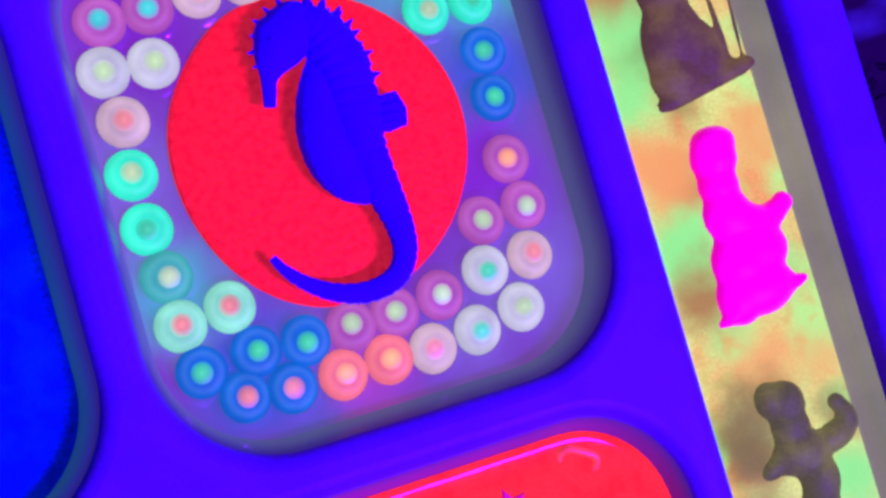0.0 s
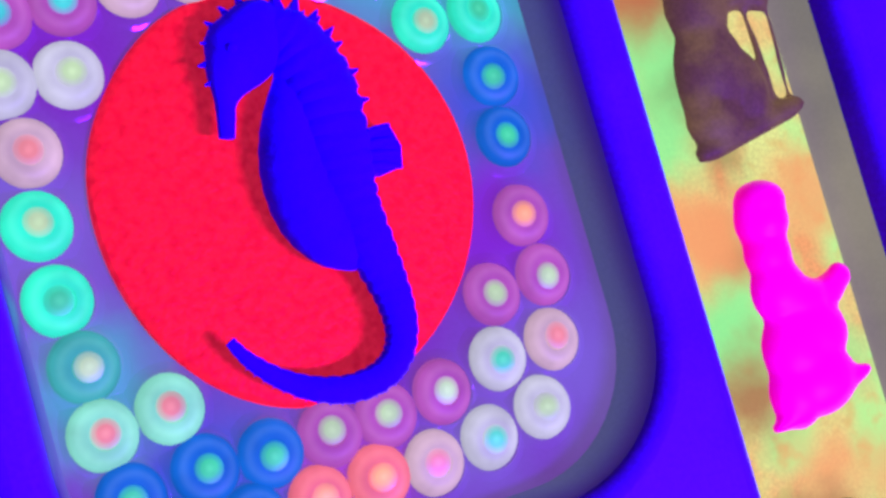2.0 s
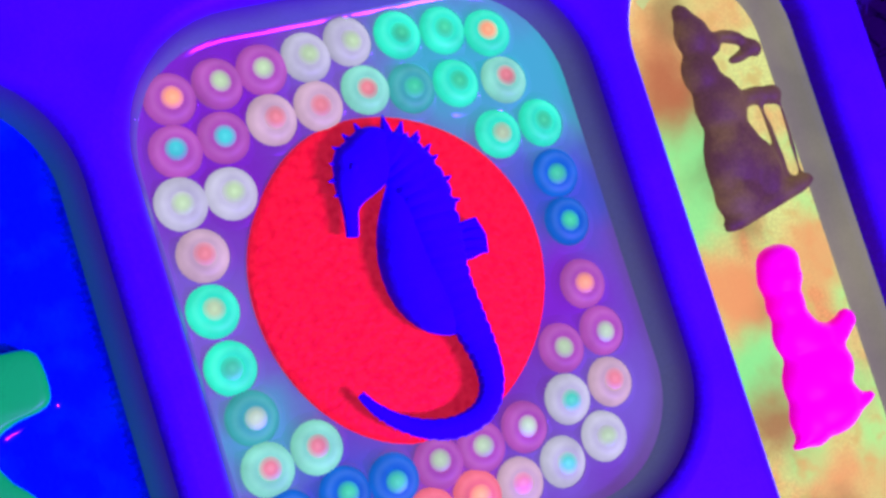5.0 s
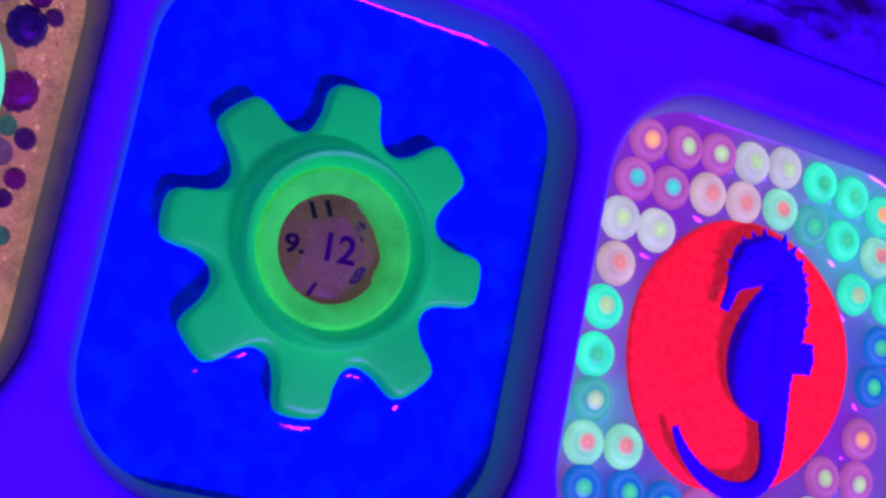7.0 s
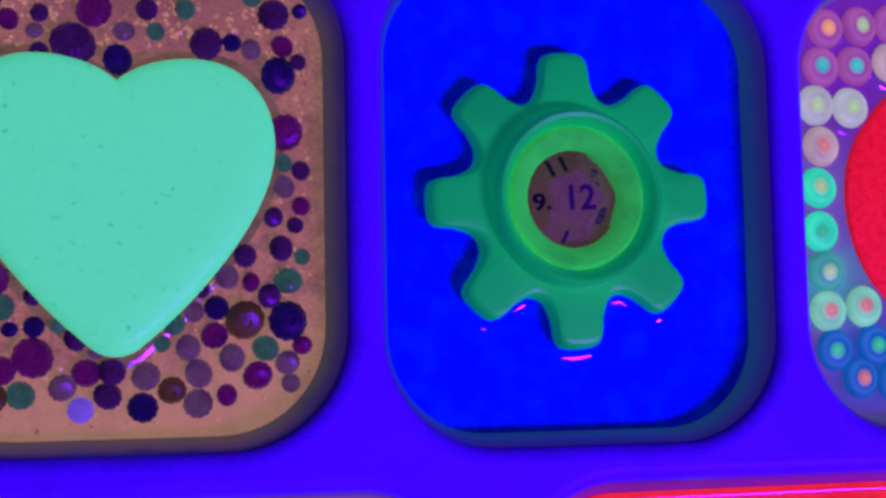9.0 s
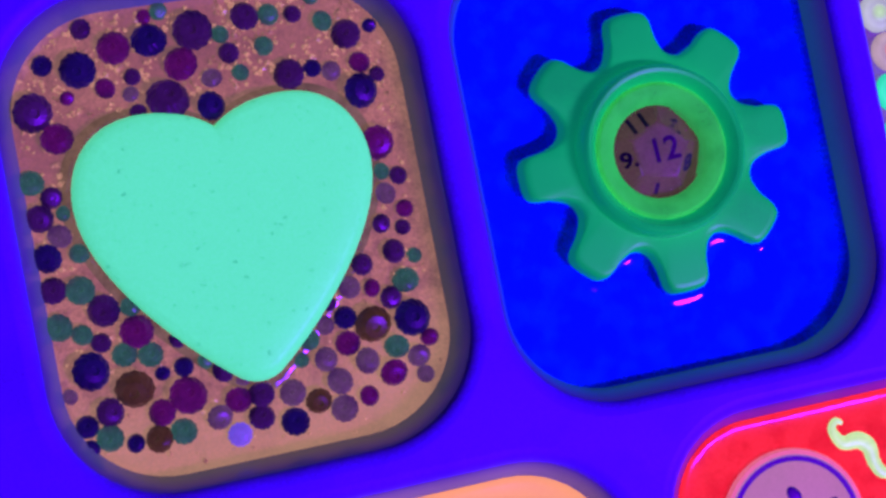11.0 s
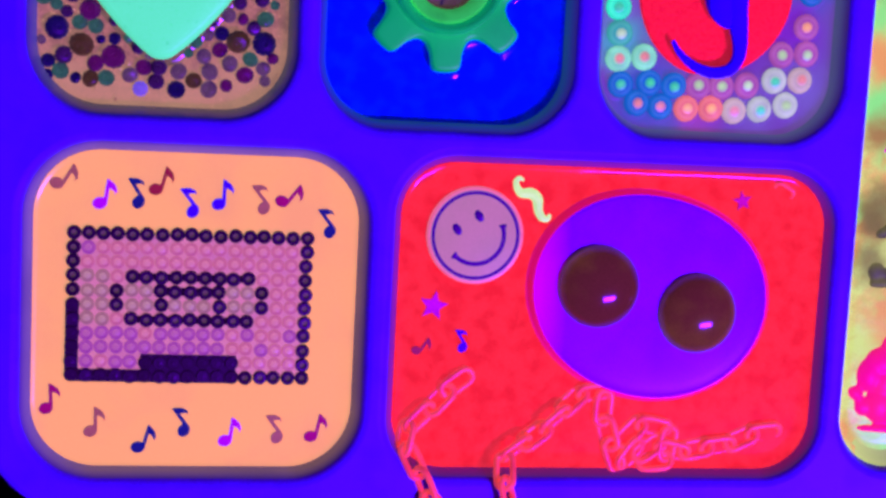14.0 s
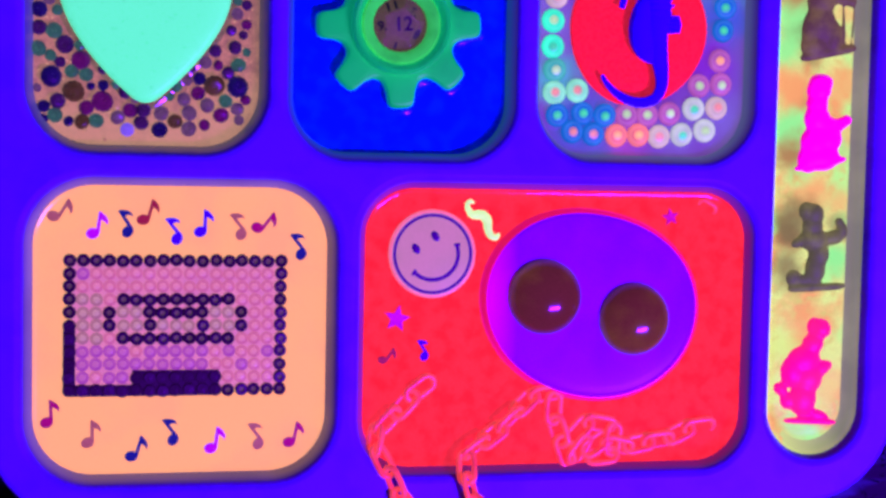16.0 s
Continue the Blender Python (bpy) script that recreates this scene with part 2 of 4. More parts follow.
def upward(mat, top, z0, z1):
    """Fades a glow into another colour with height, in mm, to paint shade deepening upwards."""
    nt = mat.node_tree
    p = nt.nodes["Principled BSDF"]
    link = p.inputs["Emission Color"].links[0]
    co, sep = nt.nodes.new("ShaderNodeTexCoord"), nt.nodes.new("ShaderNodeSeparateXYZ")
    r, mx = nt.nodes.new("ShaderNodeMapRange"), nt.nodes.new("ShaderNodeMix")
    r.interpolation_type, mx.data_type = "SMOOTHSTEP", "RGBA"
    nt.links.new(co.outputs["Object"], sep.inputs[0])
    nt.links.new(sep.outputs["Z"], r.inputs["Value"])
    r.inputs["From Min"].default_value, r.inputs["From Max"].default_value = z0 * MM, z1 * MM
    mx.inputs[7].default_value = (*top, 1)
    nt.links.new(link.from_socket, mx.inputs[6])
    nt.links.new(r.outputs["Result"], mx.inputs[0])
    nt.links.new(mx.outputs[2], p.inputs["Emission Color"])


# paints the red resin's reflected glow onto the dome's left edge
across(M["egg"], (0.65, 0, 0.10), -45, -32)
marble(M["lime"], (0.42, 0.82, 0.28), 48, 0.50, 0.62)
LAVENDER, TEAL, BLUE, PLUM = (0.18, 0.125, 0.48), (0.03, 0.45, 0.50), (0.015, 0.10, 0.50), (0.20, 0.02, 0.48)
# clouds paint the beads' coloured light scattered through the clear resin
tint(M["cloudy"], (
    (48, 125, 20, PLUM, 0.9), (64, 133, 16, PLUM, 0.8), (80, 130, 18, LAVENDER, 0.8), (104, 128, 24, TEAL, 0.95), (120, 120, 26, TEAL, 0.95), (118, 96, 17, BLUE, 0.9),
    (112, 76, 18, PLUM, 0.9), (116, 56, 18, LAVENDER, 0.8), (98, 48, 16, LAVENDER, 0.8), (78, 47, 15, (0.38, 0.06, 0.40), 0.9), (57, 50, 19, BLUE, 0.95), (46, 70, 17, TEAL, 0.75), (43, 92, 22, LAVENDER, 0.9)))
PEACH, LEAF, FIGURE_HALO = (0.84, 0.32, 0.13), (0.22, 0.80, 0.28), (0.15, 0.11, 0.045)
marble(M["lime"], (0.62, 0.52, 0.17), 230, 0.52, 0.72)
# the darkest brown spots paint shade and sunk parts beside the figures
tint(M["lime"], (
    (150, 122, 14, PEACH, 0.8), (153, 106, 11, FIGURE_HALO, 0.75), (152, 92, 11, FIGURE_HALO, 0.85), (158, 80, 8, FIGURE_HALO, 0.5), (153, 64, 11, (0.46, 0.15, 0.07), 0.85), (156, 124, 10, FIGURE_HALO, 0.6), (148, 100, 13, LEAF, 0.8), (149, 112, 15, (0.46, 0.14, 0.06), 0.95), (170, 128, 12, PEACH, 0.5), (146, 85, 13, LEAF, 0.9), (148, 68, 15, PEACH, 0.95),
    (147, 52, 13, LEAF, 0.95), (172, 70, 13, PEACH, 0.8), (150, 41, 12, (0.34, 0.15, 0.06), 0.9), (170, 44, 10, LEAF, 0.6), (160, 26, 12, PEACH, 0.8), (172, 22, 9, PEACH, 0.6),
    (150, 9, 14, FIGURE_HALO, 0.95), (156, 17, 12, FIGURE_HALO, 0.75), (149, -8, 12, FIGURE_HALO, 0.8), (173, 11, 8, FIGURE_HALO, 0.6), (171, -4, 12, LEAF, 0.95), (160, -34, 13, PEACH, 0.8), (170, -56, 13, (0.80, 0.55, 0.22), 0.7),
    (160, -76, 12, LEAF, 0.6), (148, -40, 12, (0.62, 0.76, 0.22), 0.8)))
BUFF, MAUVE = (0.50, 0.26, 0.19), (0.17, 0.085, 0.11)
# paler along the bottom, darker above and beside the heart
tint(M["sand"], ((-146, 46, 18, BUFF, 0.8), (-128, 42, 18, BUFF, 0.8), (-108, 41, 18, BUFF, 0.85), (-88, 46, 20, BUFF, 0.85), (-78, 58, 12, BUFF, 0.6), (-120, 132, 28, MAUVE, 0.75), (-95, 128, 20, MAUVE, 0.55), (-152, 112, 18, MAUVE, 0.75), (-78, 92, 14, MAUVE, 0.4)))
# the painted wall shade darkens towards the rim
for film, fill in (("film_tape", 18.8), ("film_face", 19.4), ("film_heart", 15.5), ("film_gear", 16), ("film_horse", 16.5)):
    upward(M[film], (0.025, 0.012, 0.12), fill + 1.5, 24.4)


# ---- helpers ----
def part(name, bm, mat, parent=None, label="", smooth=True):
    me = bpy.data.meshes.new(name)
    bmesh.ops.recalc_face_normals(bm, faces=bm.faces)
    bm.to_mesh(me)
    bm.free()
    me.materials.append(mat)
    if smooth:
        me.shade_smooth()
        me.set_sharp_from_angle(angle=radians(38))
    ob = new(name, me)
    if parent:
        ob.parent = parent
    if label:
        tagged(ob, label)
    return ob


def shared(name, me, parent=None, m=None):
    ob = new(name, me)
    if parent:
        ob.parent = parent
    if m:
        ob.matrix_basis = m
    return ob


def mesh_of(bm, mat, name, smooth=True):
    me = bpy.data.meshes.new(name)
    bmesh.ops.recalc_face_normals(bm, faces=bm.faces)
    bm.to_mesh(me)
    bm.free()
    me.materials.append(mat)
    if smooth:
        me.shade_smooth()
        me.set_sharp_from_angle(angle=radians(40))
    return me


def rrect(x0, y0, x1, y1, r, z, n=12):
    out = []
    for cx, cy, a in ((x1 - r, y1 - r, 0), (x0 + r, y1 - r, 90), (x0 + r, y0 + r, 180), (x1 - r, y0 + r, 270)):
        for i in range(n + 1):
            b = radians(a + 90 * i / n)
            out.append((MM * (cx + r * math.cos(b)), MM * (cy + r * math.sin(b)), MM * z))
    return out


def grown(box, g, z):
    x0, y0, x1, y1, r = box
    return rrect(x0 - g, y0 - g, x1 + g, y1 + g, max(r + g, 1), z)


def loft(bm, rings, cap=True, cap_low=False):
    rows = [[bm.verts.new(p) for p in ring] for ring in rings]
    for a, b in zip(rows, rows[1:]):
        for i in range(len(a)):
            j = (i + 1) % len(a)
            bm.faces.new((a[i], a[j], b[j], b[i]))
    if cap:
        bm.faces.new(rows[-1])
    if cap_low:
        bm.faces.new(rows[0][::-1])
    return rows


def lathe(bm, profile, n=24, sx=1.0, sy=1.0, cx=0.0, cy=0.0):
    """Turns (radius, z) pairs in mm about an upright axis."""
    rings = [[(MM * (cx + sx * r * math.cos(2 * math.pi * i / n)), MM * (cy + sy * r * math.sin(2 * math.pi * i / n)), MM * z)
              for i in range(n)] for r, z in profile]
    loft(bm, rings, cap=profile[-1][0] > 0.001, cap_low=True)


def blob(bm, x, y, z, rx, ry, rz, turn=0.0, seg=16, rings=10):
    m = Matrix.Translation((x * MM, y * MM, z * MM)) @ Matrix.Rotation(radians(turn), 4, "Z") @ Matrix.Diagonal((rx * MM, ry * MM, rz * MM, 1))
    bmesh.ops.create_uvsphere(bm, u_segments=seg, v_segments=rings, radius=1.0, matrix=m)


def prism(bm, outline, z0, z1, soft=0.25):
    """A flat plate with a softened upper edge from an outline in mm."""
    cx = sum(p[0] for p in outline) / len(outline)
    cy = sum(p[1] for p in outline) / len(outline)

    def ring(k, z):
        out = []
        for x, y in outline:
            d = math.hypot(x - cx, y - cy) or 1
            s = max(0.0, d - k) / d
            out.append((MM * (cx + (x - cx) * s), MM * (cy + (y - cy) * s), MM * z))
        return out

    loft(bm, [ring(0, z0), ring(0, z1 - soft), ring(soft, z1)], cap=True, cap_low=True)


def spline(points, n):
    """Catmull-Rom through tuples of any length, n steps between two."""
    pts = [points[0], *points, points[-1]]
    out = []
    for a, b, c, d in zip(pts, pts[1:], pts[2:], pts[3:]):
        for i in range(n):
            t = i / n
            out.append(tuple(0.5 * (2 * q + (r - p) * t + (2 * p - 5 * q + 4 * r - s) * t * t + (3 * q - p - 3 * r + s) * t ** 3)
                             for p, q, r, s in zip(a, b, c, d)))
    out.append(points[-1])
    return out


def sweep(bm, path, n=12, flat=0.6, z=0.0):
    """A rounded ridge along (x, y, half width) in mm, resting at height z."""
    rings = []
    for k, (x, y, w) in enumerate(path):
        a, b = path[max(k - 1, 0)], path[min(k + 1, len(path) - 1)]
        dx, dy = b[0] - a[0], b[1] - a[1]
        d = math.hypot(dx, dy) or 1
        nx, ny = -dy / d, dx / d
        rings.append([(MM * (x + nx * w * math.cos(u)), MM * (y + ny * w * math.cos(u)), MM * (z + flat * w * math.sin(u)))
                      for u in (2 * math.pi * i / n for i in range(n))])
    loft(bm, rings, cap=True, cap_low=True)


def empty(name, label="", category="", group="", kind="", at=None):
    ob = new(name)
    if at:
        ob.matrix_basis = at
    return tagged(ob, label, category, group, kind)


# ---- the blanket ----
RIM = 26.0


def sheet(name, mat, x0, y0, x1, y1, nx, ny, height):
    bm = bmesh.new()
    rows = []
    for j in range(ny + 1):
        rows.append([])
        for i in range(nx + 1):
            x, y = x0 + (x1 - x0) * i / nx, y0 + (y1 - y0) * j / ny
            rows[-1].append(bm.verts.new((MM * x, MM * y, MM * height(x, y))))
    for a, b in zip(rows, rows[1:]):
        for i in range(nx):
            bm.faces.new((a[i], a[i + 1], b[i + 1], b[i]))
    return part(name, bm, mat)


def bed_height(x, y):
    off = max(abs(x - 12) - 186, abs(y - 26) - 132, 0)
    rise = min(off / (5 if y > 150 else 50), 1.0)
    fold = noise.noise(Vector((x / 55, y / 80, 0.3))) * 9 + noise.noise(Vector((x / 18, y / 40, 1.7))) * 4
    fold += 1.2 * noise.noise(Vector((x / 5, y / 14, 2.2)))
    lift = 19 * min(1, max(0, (y - 152) / 10))
    return -1.5 + rise * (2 + fold + lift)


ground = tagged(sheet("ground", M["blanket"], -620, -620, 620, 620, 230, 230, bed_height), "dark plush blanket spread under the tray", "blanket", kind="structure")


def pile():
    """Short bent strands of plush round the tray."""
    rnd = random.Random(11)
    verts, faces = [], []
    while len(faces) < 16000:
        x, y = rnd.uniform(-300, 330), rnd.uniform(-260, 280)
        if -176 < x < 199 and -108 < y < 161:
            continue
        if noise.noise(Vector((x / 16, y / 16, 5.0))) < -0.05:
            continue
        z, a, h = bed_height(x, y) - 0.5, rnd.gauss(0.4, 0.9) + 3 * noise.noise(Vector((x / 40, y / 40, 8.0))), rnd.uniform(4, 9)
        w, lean = rnd.uniform(0.25, 0.5), rnd.uniform(3, 8)
        c, d = math.cos(a), math.sin(a)
        n = len(verts)
        for k, (t, ww) in enumerate(((0, 1), (0.55, 0.8), (1, 0.15))):
            px, py, pz = x + c * lean * t * t, y + d * lean * t * t, z + h * (t - 0.35 * t * t)
            verts += [(MM * (px - d * w * ww), MM * (py + c * w * ww), MM * pz), (MM * (px + d * w * ww), MM * (py - c * w * ww), MM * pz)]
        faces += [(n, n + 1, n + 3, n + 2), (n + 2, n + 3, n + 5, n + 4)]
    me = bpy.data.meshes.new("plush_pile")
    me.from_pydata(verts, [], faces)
    me.materials.append(M["blanket"])
    return tagged(new("plush_pile", me), "short dark violet plush strands on the blanket", "plush", kind="stuff")


pile()


# ---- the tray ----
OUTER = (-174, -105, 197, 158, 40)
BOX = {
    "heart": (-159.5, 36, -69.5, 142, 25), "gear": (-62, 35, 28.5, 142, 24), "horse": (37, 36, 129.5, 142, 24),
    "slot": (139.3, -86.5, 182.3, 139, 21.4), "tape": (-159.8, -90.5, -41.8, 27, 26), "face": (-33, -89.5, 131, 27, 22),
}
FILL = {"heart": 15.5, "gear": 16, "horse": 16.5, "slot": 16.6, "tape": 18.8, "face": 19.5}
RUN = {"heart": 3.4, "gear": 3.4, "horse": 3.4, "slot": 3.4, "tape": 4.6, "face": 3.8}
tray = empty("lunch_tray", "white plastic six-compartment lunch tray lying on the blanket", "tray")

bm = bmesh.new()
edges = []
for ring in [grown(OUTER, -2.5, RIM)] + [grown(b, 3.2, RIM) for b in BOX.values()]:
    vs = [bm.verts.new(p) for p in ring]
    edges += [bm.edges.new((vs[i], vs[(i + 1) % len(vs)])) for i in range(len(vs))]
bmesh.ops.triangle_fill(bm, use_beauty=True, edges=edges, normal=(0, 0, 1))
part("top_plate", bm, M["tray"], tray)

bm = bmesh.new()
loft(bm, [grown(OUTER, g, z) for g, z in ((-2.5, RIM), (-1.2, RIM - 0.3), (-0.3, RIM - 1.2), (0, RIM - 2.5), (0.6, 8), (0.9, 2), (-1, 0.6), (-6, 0.5))], cap=False)
part("outer_skirt", bm, M["tray"], tray)

for key, box in BOX.items():
    bm = bmesh.new()
    loft(bm, [grown(box, g, z) for g, z in ((3.2, RIM), (2.3, RIM - 0.12), (1.4, RIM - 0.5), (0.6, RIM - 1.1), (0.0, RIM - 2), (-0.5, RIM - 3.2), (-RUN[key], FILL[key] - 1.5), (-RUN[key] - 2.1, 4), (-8, 1.2))])
    part("compartment", bm, M["tray"], tray)

FILLS = (
    ("heart", "sand", "rough peach glitter resin filling a tray compartment"), ("gear", "blue", "deep blue glossy resin filling a tray compartment"),
    ("horse", "cloudy", "cloudy violet clear resin round the pony beads"), ("slot", "lime", "marbled lime and peach resin in the narrow cutlery slot, with shade painted round the figures"),
    ("tape", "peach", "smooth peach resin behind the bead cassette"), ("face", "red", "glossy red resin round the googly face"),
)
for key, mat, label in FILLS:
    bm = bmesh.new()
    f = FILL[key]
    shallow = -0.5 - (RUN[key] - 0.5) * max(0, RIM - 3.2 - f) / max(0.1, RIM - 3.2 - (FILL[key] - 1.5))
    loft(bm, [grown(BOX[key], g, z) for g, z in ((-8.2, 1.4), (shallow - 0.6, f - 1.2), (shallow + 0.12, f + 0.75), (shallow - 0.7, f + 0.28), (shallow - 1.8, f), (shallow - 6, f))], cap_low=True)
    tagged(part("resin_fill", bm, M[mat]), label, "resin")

def lip(key, profile, mat, owner, keep, label):
    """Resin creeping up part of a compartment's wall."""
    bm = bmesh.new()
    loft(bm, [grown(BOX[key], g, FILL[key] + z) for g, z in profile], cap=False)
    bmesh.ops.delete(bm, geom=[q for q in bm.faces if not keep(q.calc_center_median() / MM)], context="FACES")
    part("resin_lip", bm, mat, bpy.data.objects[owner], label)


SLOT_LIP = ((-1.2, 4.6), (-2.0, 3.0), (-2.9, 1.6), (-4.0, 0.7), (-5.2, 0.2), (-6.4, 0.02))
GREY = material("cloudy_grey_resin", (0.04, 0.003, 0.02), 0.12, spec=0.3, glow=(0.20, 0.19, 0.17), second=(0.27, 0.25, 0.20), scale=40, mix=0.6, gloss=0.3, fine=0.03)
across(GREY, (0.62, 0.70, 0.25), 150, 177)
lip("slot", SLOT_LIP, GREY, "resin_fill.003", lambda q: q.x >= 149, "cloudy grey resin creeping up the wall")
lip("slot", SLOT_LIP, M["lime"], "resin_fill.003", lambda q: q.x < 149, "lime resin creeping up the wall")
# added films that carry the painted shade of the compartment walls
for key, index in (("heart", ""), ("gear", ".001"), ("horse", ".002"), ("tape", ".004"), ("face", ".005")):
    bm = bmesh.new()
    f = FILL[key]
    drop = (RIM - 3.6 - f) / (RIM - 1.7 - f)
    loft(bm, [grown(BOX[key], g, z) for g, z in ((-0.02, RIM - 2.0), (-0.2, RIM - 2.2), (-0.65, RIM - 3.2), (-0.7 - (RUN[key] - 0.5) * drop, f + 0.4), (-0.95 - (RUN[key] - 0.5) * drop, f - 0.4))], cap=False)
    part("resin_film", bm, M["film_" + key], bpy.data.objects["resin_fill" + index], "thin added film painting the wall's shade")

# ---- heart compartment ----
HX, HY = -115.3, 86.0


def heart_outline(n=14):
    segs = (((0, 24.6), (3.5, 27.6), (9, 29.6), (15.5, 29.6)), ((15.5, 29.6), (26, 29.6), (32.2, 22), (32.2, 12)),
            ((32.2, 12), (32.2, -3), (14, -22), (4.5, -29.4)), ((4.5, -29.4), (3, -30.5), (1.5, -30.9), (0, -30.9)))
    half = []
    for a, b, c, d in segs:
        for i in range(n):
            t = i / n
            half.append(tuple((1 - t) ** 3 * p + 3 * t * (1 - t) ** 2 * q + 3 * t * t * (1 - t) * r + t ** 3 * s for p, q, r, s in zip(a, b, c, d)))
    half.append((0, -30.9))
    return half + [(-x, y) for x, y in half[-2:0:-1]]


bm = bmesh.new()
outline = heart_outline()
loft(bm, [[(MM * (HX + x * s), MM * (HY + 2 + (y - 2) * s), MM * z) for x, y in outline]
          for s, z in ((0.97, 13), (1.0, 14.5), (1.0, 19.0), (0.985, 20.3), (0.955, 21.2), (0.90, 21.7), (0.7, 22.0), (0.35, 22.1))])
tagged(part("heart", bm, M["mint"]), "speckled mint green resin heart with rounded edges", "heart")

# glossy meniscus, browner than the fill to paint contact shade at the heart
CONTACT_RESIN = material("brown_contact_resin", (0.03, 0.0005, 0.02), 0.08, spec=0.5, glow=(0.22, 0.115, 0.09), second=(0.14, 0.075, 0.06), scale=200, gloss=0.6, bump=0.25, bump_scale=420)
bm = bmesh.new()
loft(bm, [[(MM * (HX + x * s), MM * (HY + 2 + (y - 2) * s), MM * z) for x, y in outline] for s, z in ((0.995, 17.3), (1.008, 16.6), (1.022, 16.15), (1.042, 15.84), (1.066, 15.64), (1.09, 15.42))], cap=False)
part("resin_meniscus", bm, CONTACT_RESIN, bpy.data.objects["resin_fill"], "resin creeping up the heart, browned to paint contact shade")

GEMS = {
    "v": material("violet_glass_bead", (0.018, 0.00018, 0.0264), 0.3, spec=0.25, glow=(0.035, 0.006, 0.085), second=(0.010, 0.002, 0.03), scale=560, mix=0.7, fine=0.3),
    "p": material("plum_glass_bead", (0.018, 0.00018, 0.0176), 0.3, spec=0.25, glow=(0.095, 0.004, 0.12), second=(0.03, 0.002, 0.05), scale=560, mix=0.7, fine=0.3),
    "n": material("navy_glass_bead", (0.006, 0.00012, 0.0264), 0.3, spec=0.25, glow=(0.008, 0.003, 0.09), second=(0.004, 0.001, 0.03), scale=560, mix=0.7, fine=0.3),
    "t": material("teal_glass_bead", (0.006, 0.0015, 0.011), 0.3, spec=0.25, glow=(0.03, 0.10, 0.10), second=(0.03, 0.05, 0.08), scale=560, mix=0.6, fine=0.3),
    "b": material("brown_glass_bead", (0.024, 0.00045, 0.0017), 0.3, spec=0.25, glow=(0.06, 0.025, 0.022), second=(0.03, 0.014, 0.02), scale=560, mix=0.6, fine=0.3),
    "l": material("lilac_pearl_bead", (0.06, 0.0015, 0.044), 0.2, glow=(0.17, 0.09, 0.85)),
    "a": material("mauve_glass_bead", (0.03, 0.0006, 0.0176), 0.3, spec=0.25, glow=(0.115, 0.05, 0.15), second=(0.06, 0.02, 0.10), scale=560, mix=0.7, fine=0.3),
}
GEM_NAMES = {"v": "dark violet", "p": "plum", "n": "navy blue", "t": "teal green", "b": "smoky brown", "l": "lilac pearl", "a": "dusty mauve"}


def gem_mesh(key):
    """A faceted rondelle with a drilled hole, 1 mm in radius."""
    bm = bmesh.new()
    n = 24
    rings = []
    for k, (r, z) in enumerate(((0.20, 0.40), (0.25, 0.62), (0.62, 0.58), (0.90, 0.28), (1.04, 0.0), (0.90, -0.28), (0.5, -0.6))):
        rings.append([(MM * q * math.cos(2 * math.pi * i / n), MM * q * math.sin(2 * math.pi * i / n), MM * z) for i, q in ((i, r * (1.0 if (i + k) % 2 else 0.945)) for i in range(n))])
    loft(bm, rings, cap=True, cap_low=True)
    return mesh_of(bm, GEMS[key], "faceted_bead", smooth=False)


GEM = {k: gem_mesh(k) for k in GEMS}
placed = []


def gem(x, y, r, key):
    tilt = Euler((random.uniform(-0.35, 0.35), random.uniform(-0.35, 0.35), random.uniform(0, 6)))
    ob = shared("faceted_bead", GEM[key], m=Matrix.LocRotScale((MM * x, MM * y, MM * (FILL["heart"] + 0.45 * r - 0.6)), tilt, (r, r, r)))
    placed.append((x, y, r))
    tagged(ob, f"{GEM_NAMES[key]} faceted glass bead set in peach resin", "bead", "beads round the heart")


UPPER = ((-125.3, 131.5, 3.9, "n"), (-115.8, 132.2, 4.3, "v"), (-104.1, 133.6, 3.2, "v"), (-119.6, 125.4, 3.7, "p"), (-141.2, 127.4, 3.9, "n"),
         (-136.2, 122.8, 2.3, "p"), (-123.7, 118.2, 4.7, "v"), (-97, 119.5, 3.4, "v"), (-81.9, 113.4, 3.9, "n"), (-151.9, 119.8, 4.2, "v"),
         (-148, 113.7, 3.5, "p"), (-80.6, 101.4, 3.8, "p"), (-82.8, 126.4, 3.3, "v"), (-87.3, 130.1, 2.4, "t"), (-114.8, 115.4, 3.2, "n"),
         (-155, 105.4, 2.9, "t"), (-151.4, 101.6, 2.4, "v"), (-154.6, 97.6, 3.0, "v"), (-110, 130.6, 2.1, "t"), (-133, 131, 3.6, "p"))
LOWER = ((-154.6, 89.1, 3.1, "n"), (-154.6, 82.3, 2.9, "v"), (-149.1, 81.3, 3.1, "t"), (-145.2, 76.2, 3.5, "v"), (-139.3, 70.6, 3.6, "p"),
         (-150, 64.1, 4.1, "n"), (-141.9, 58.7, 4.2, "b"), (-131.2, 55.2, 4.1, "p"), (-137.2, 52.7, 2.9, "p"), (-138.8, 47.4, 3.0, "b"),
         (-133.5, 47.9, 2.9, "t"), (-125.5, 49.2, 2.8, "a"), (-116.8, 47.5, 2.9, "v"), (-122, 44.7, 2.6, "l"), (-109.9, 45, 3.1, "n"),
         (-98.9, 45.6, 3.0, "a"), (-104.1, 48.3, 2.9, "b"), (-98.7, 51.6, 3.0, "a"), (-109.3, 51.2, 2.9, "a"))
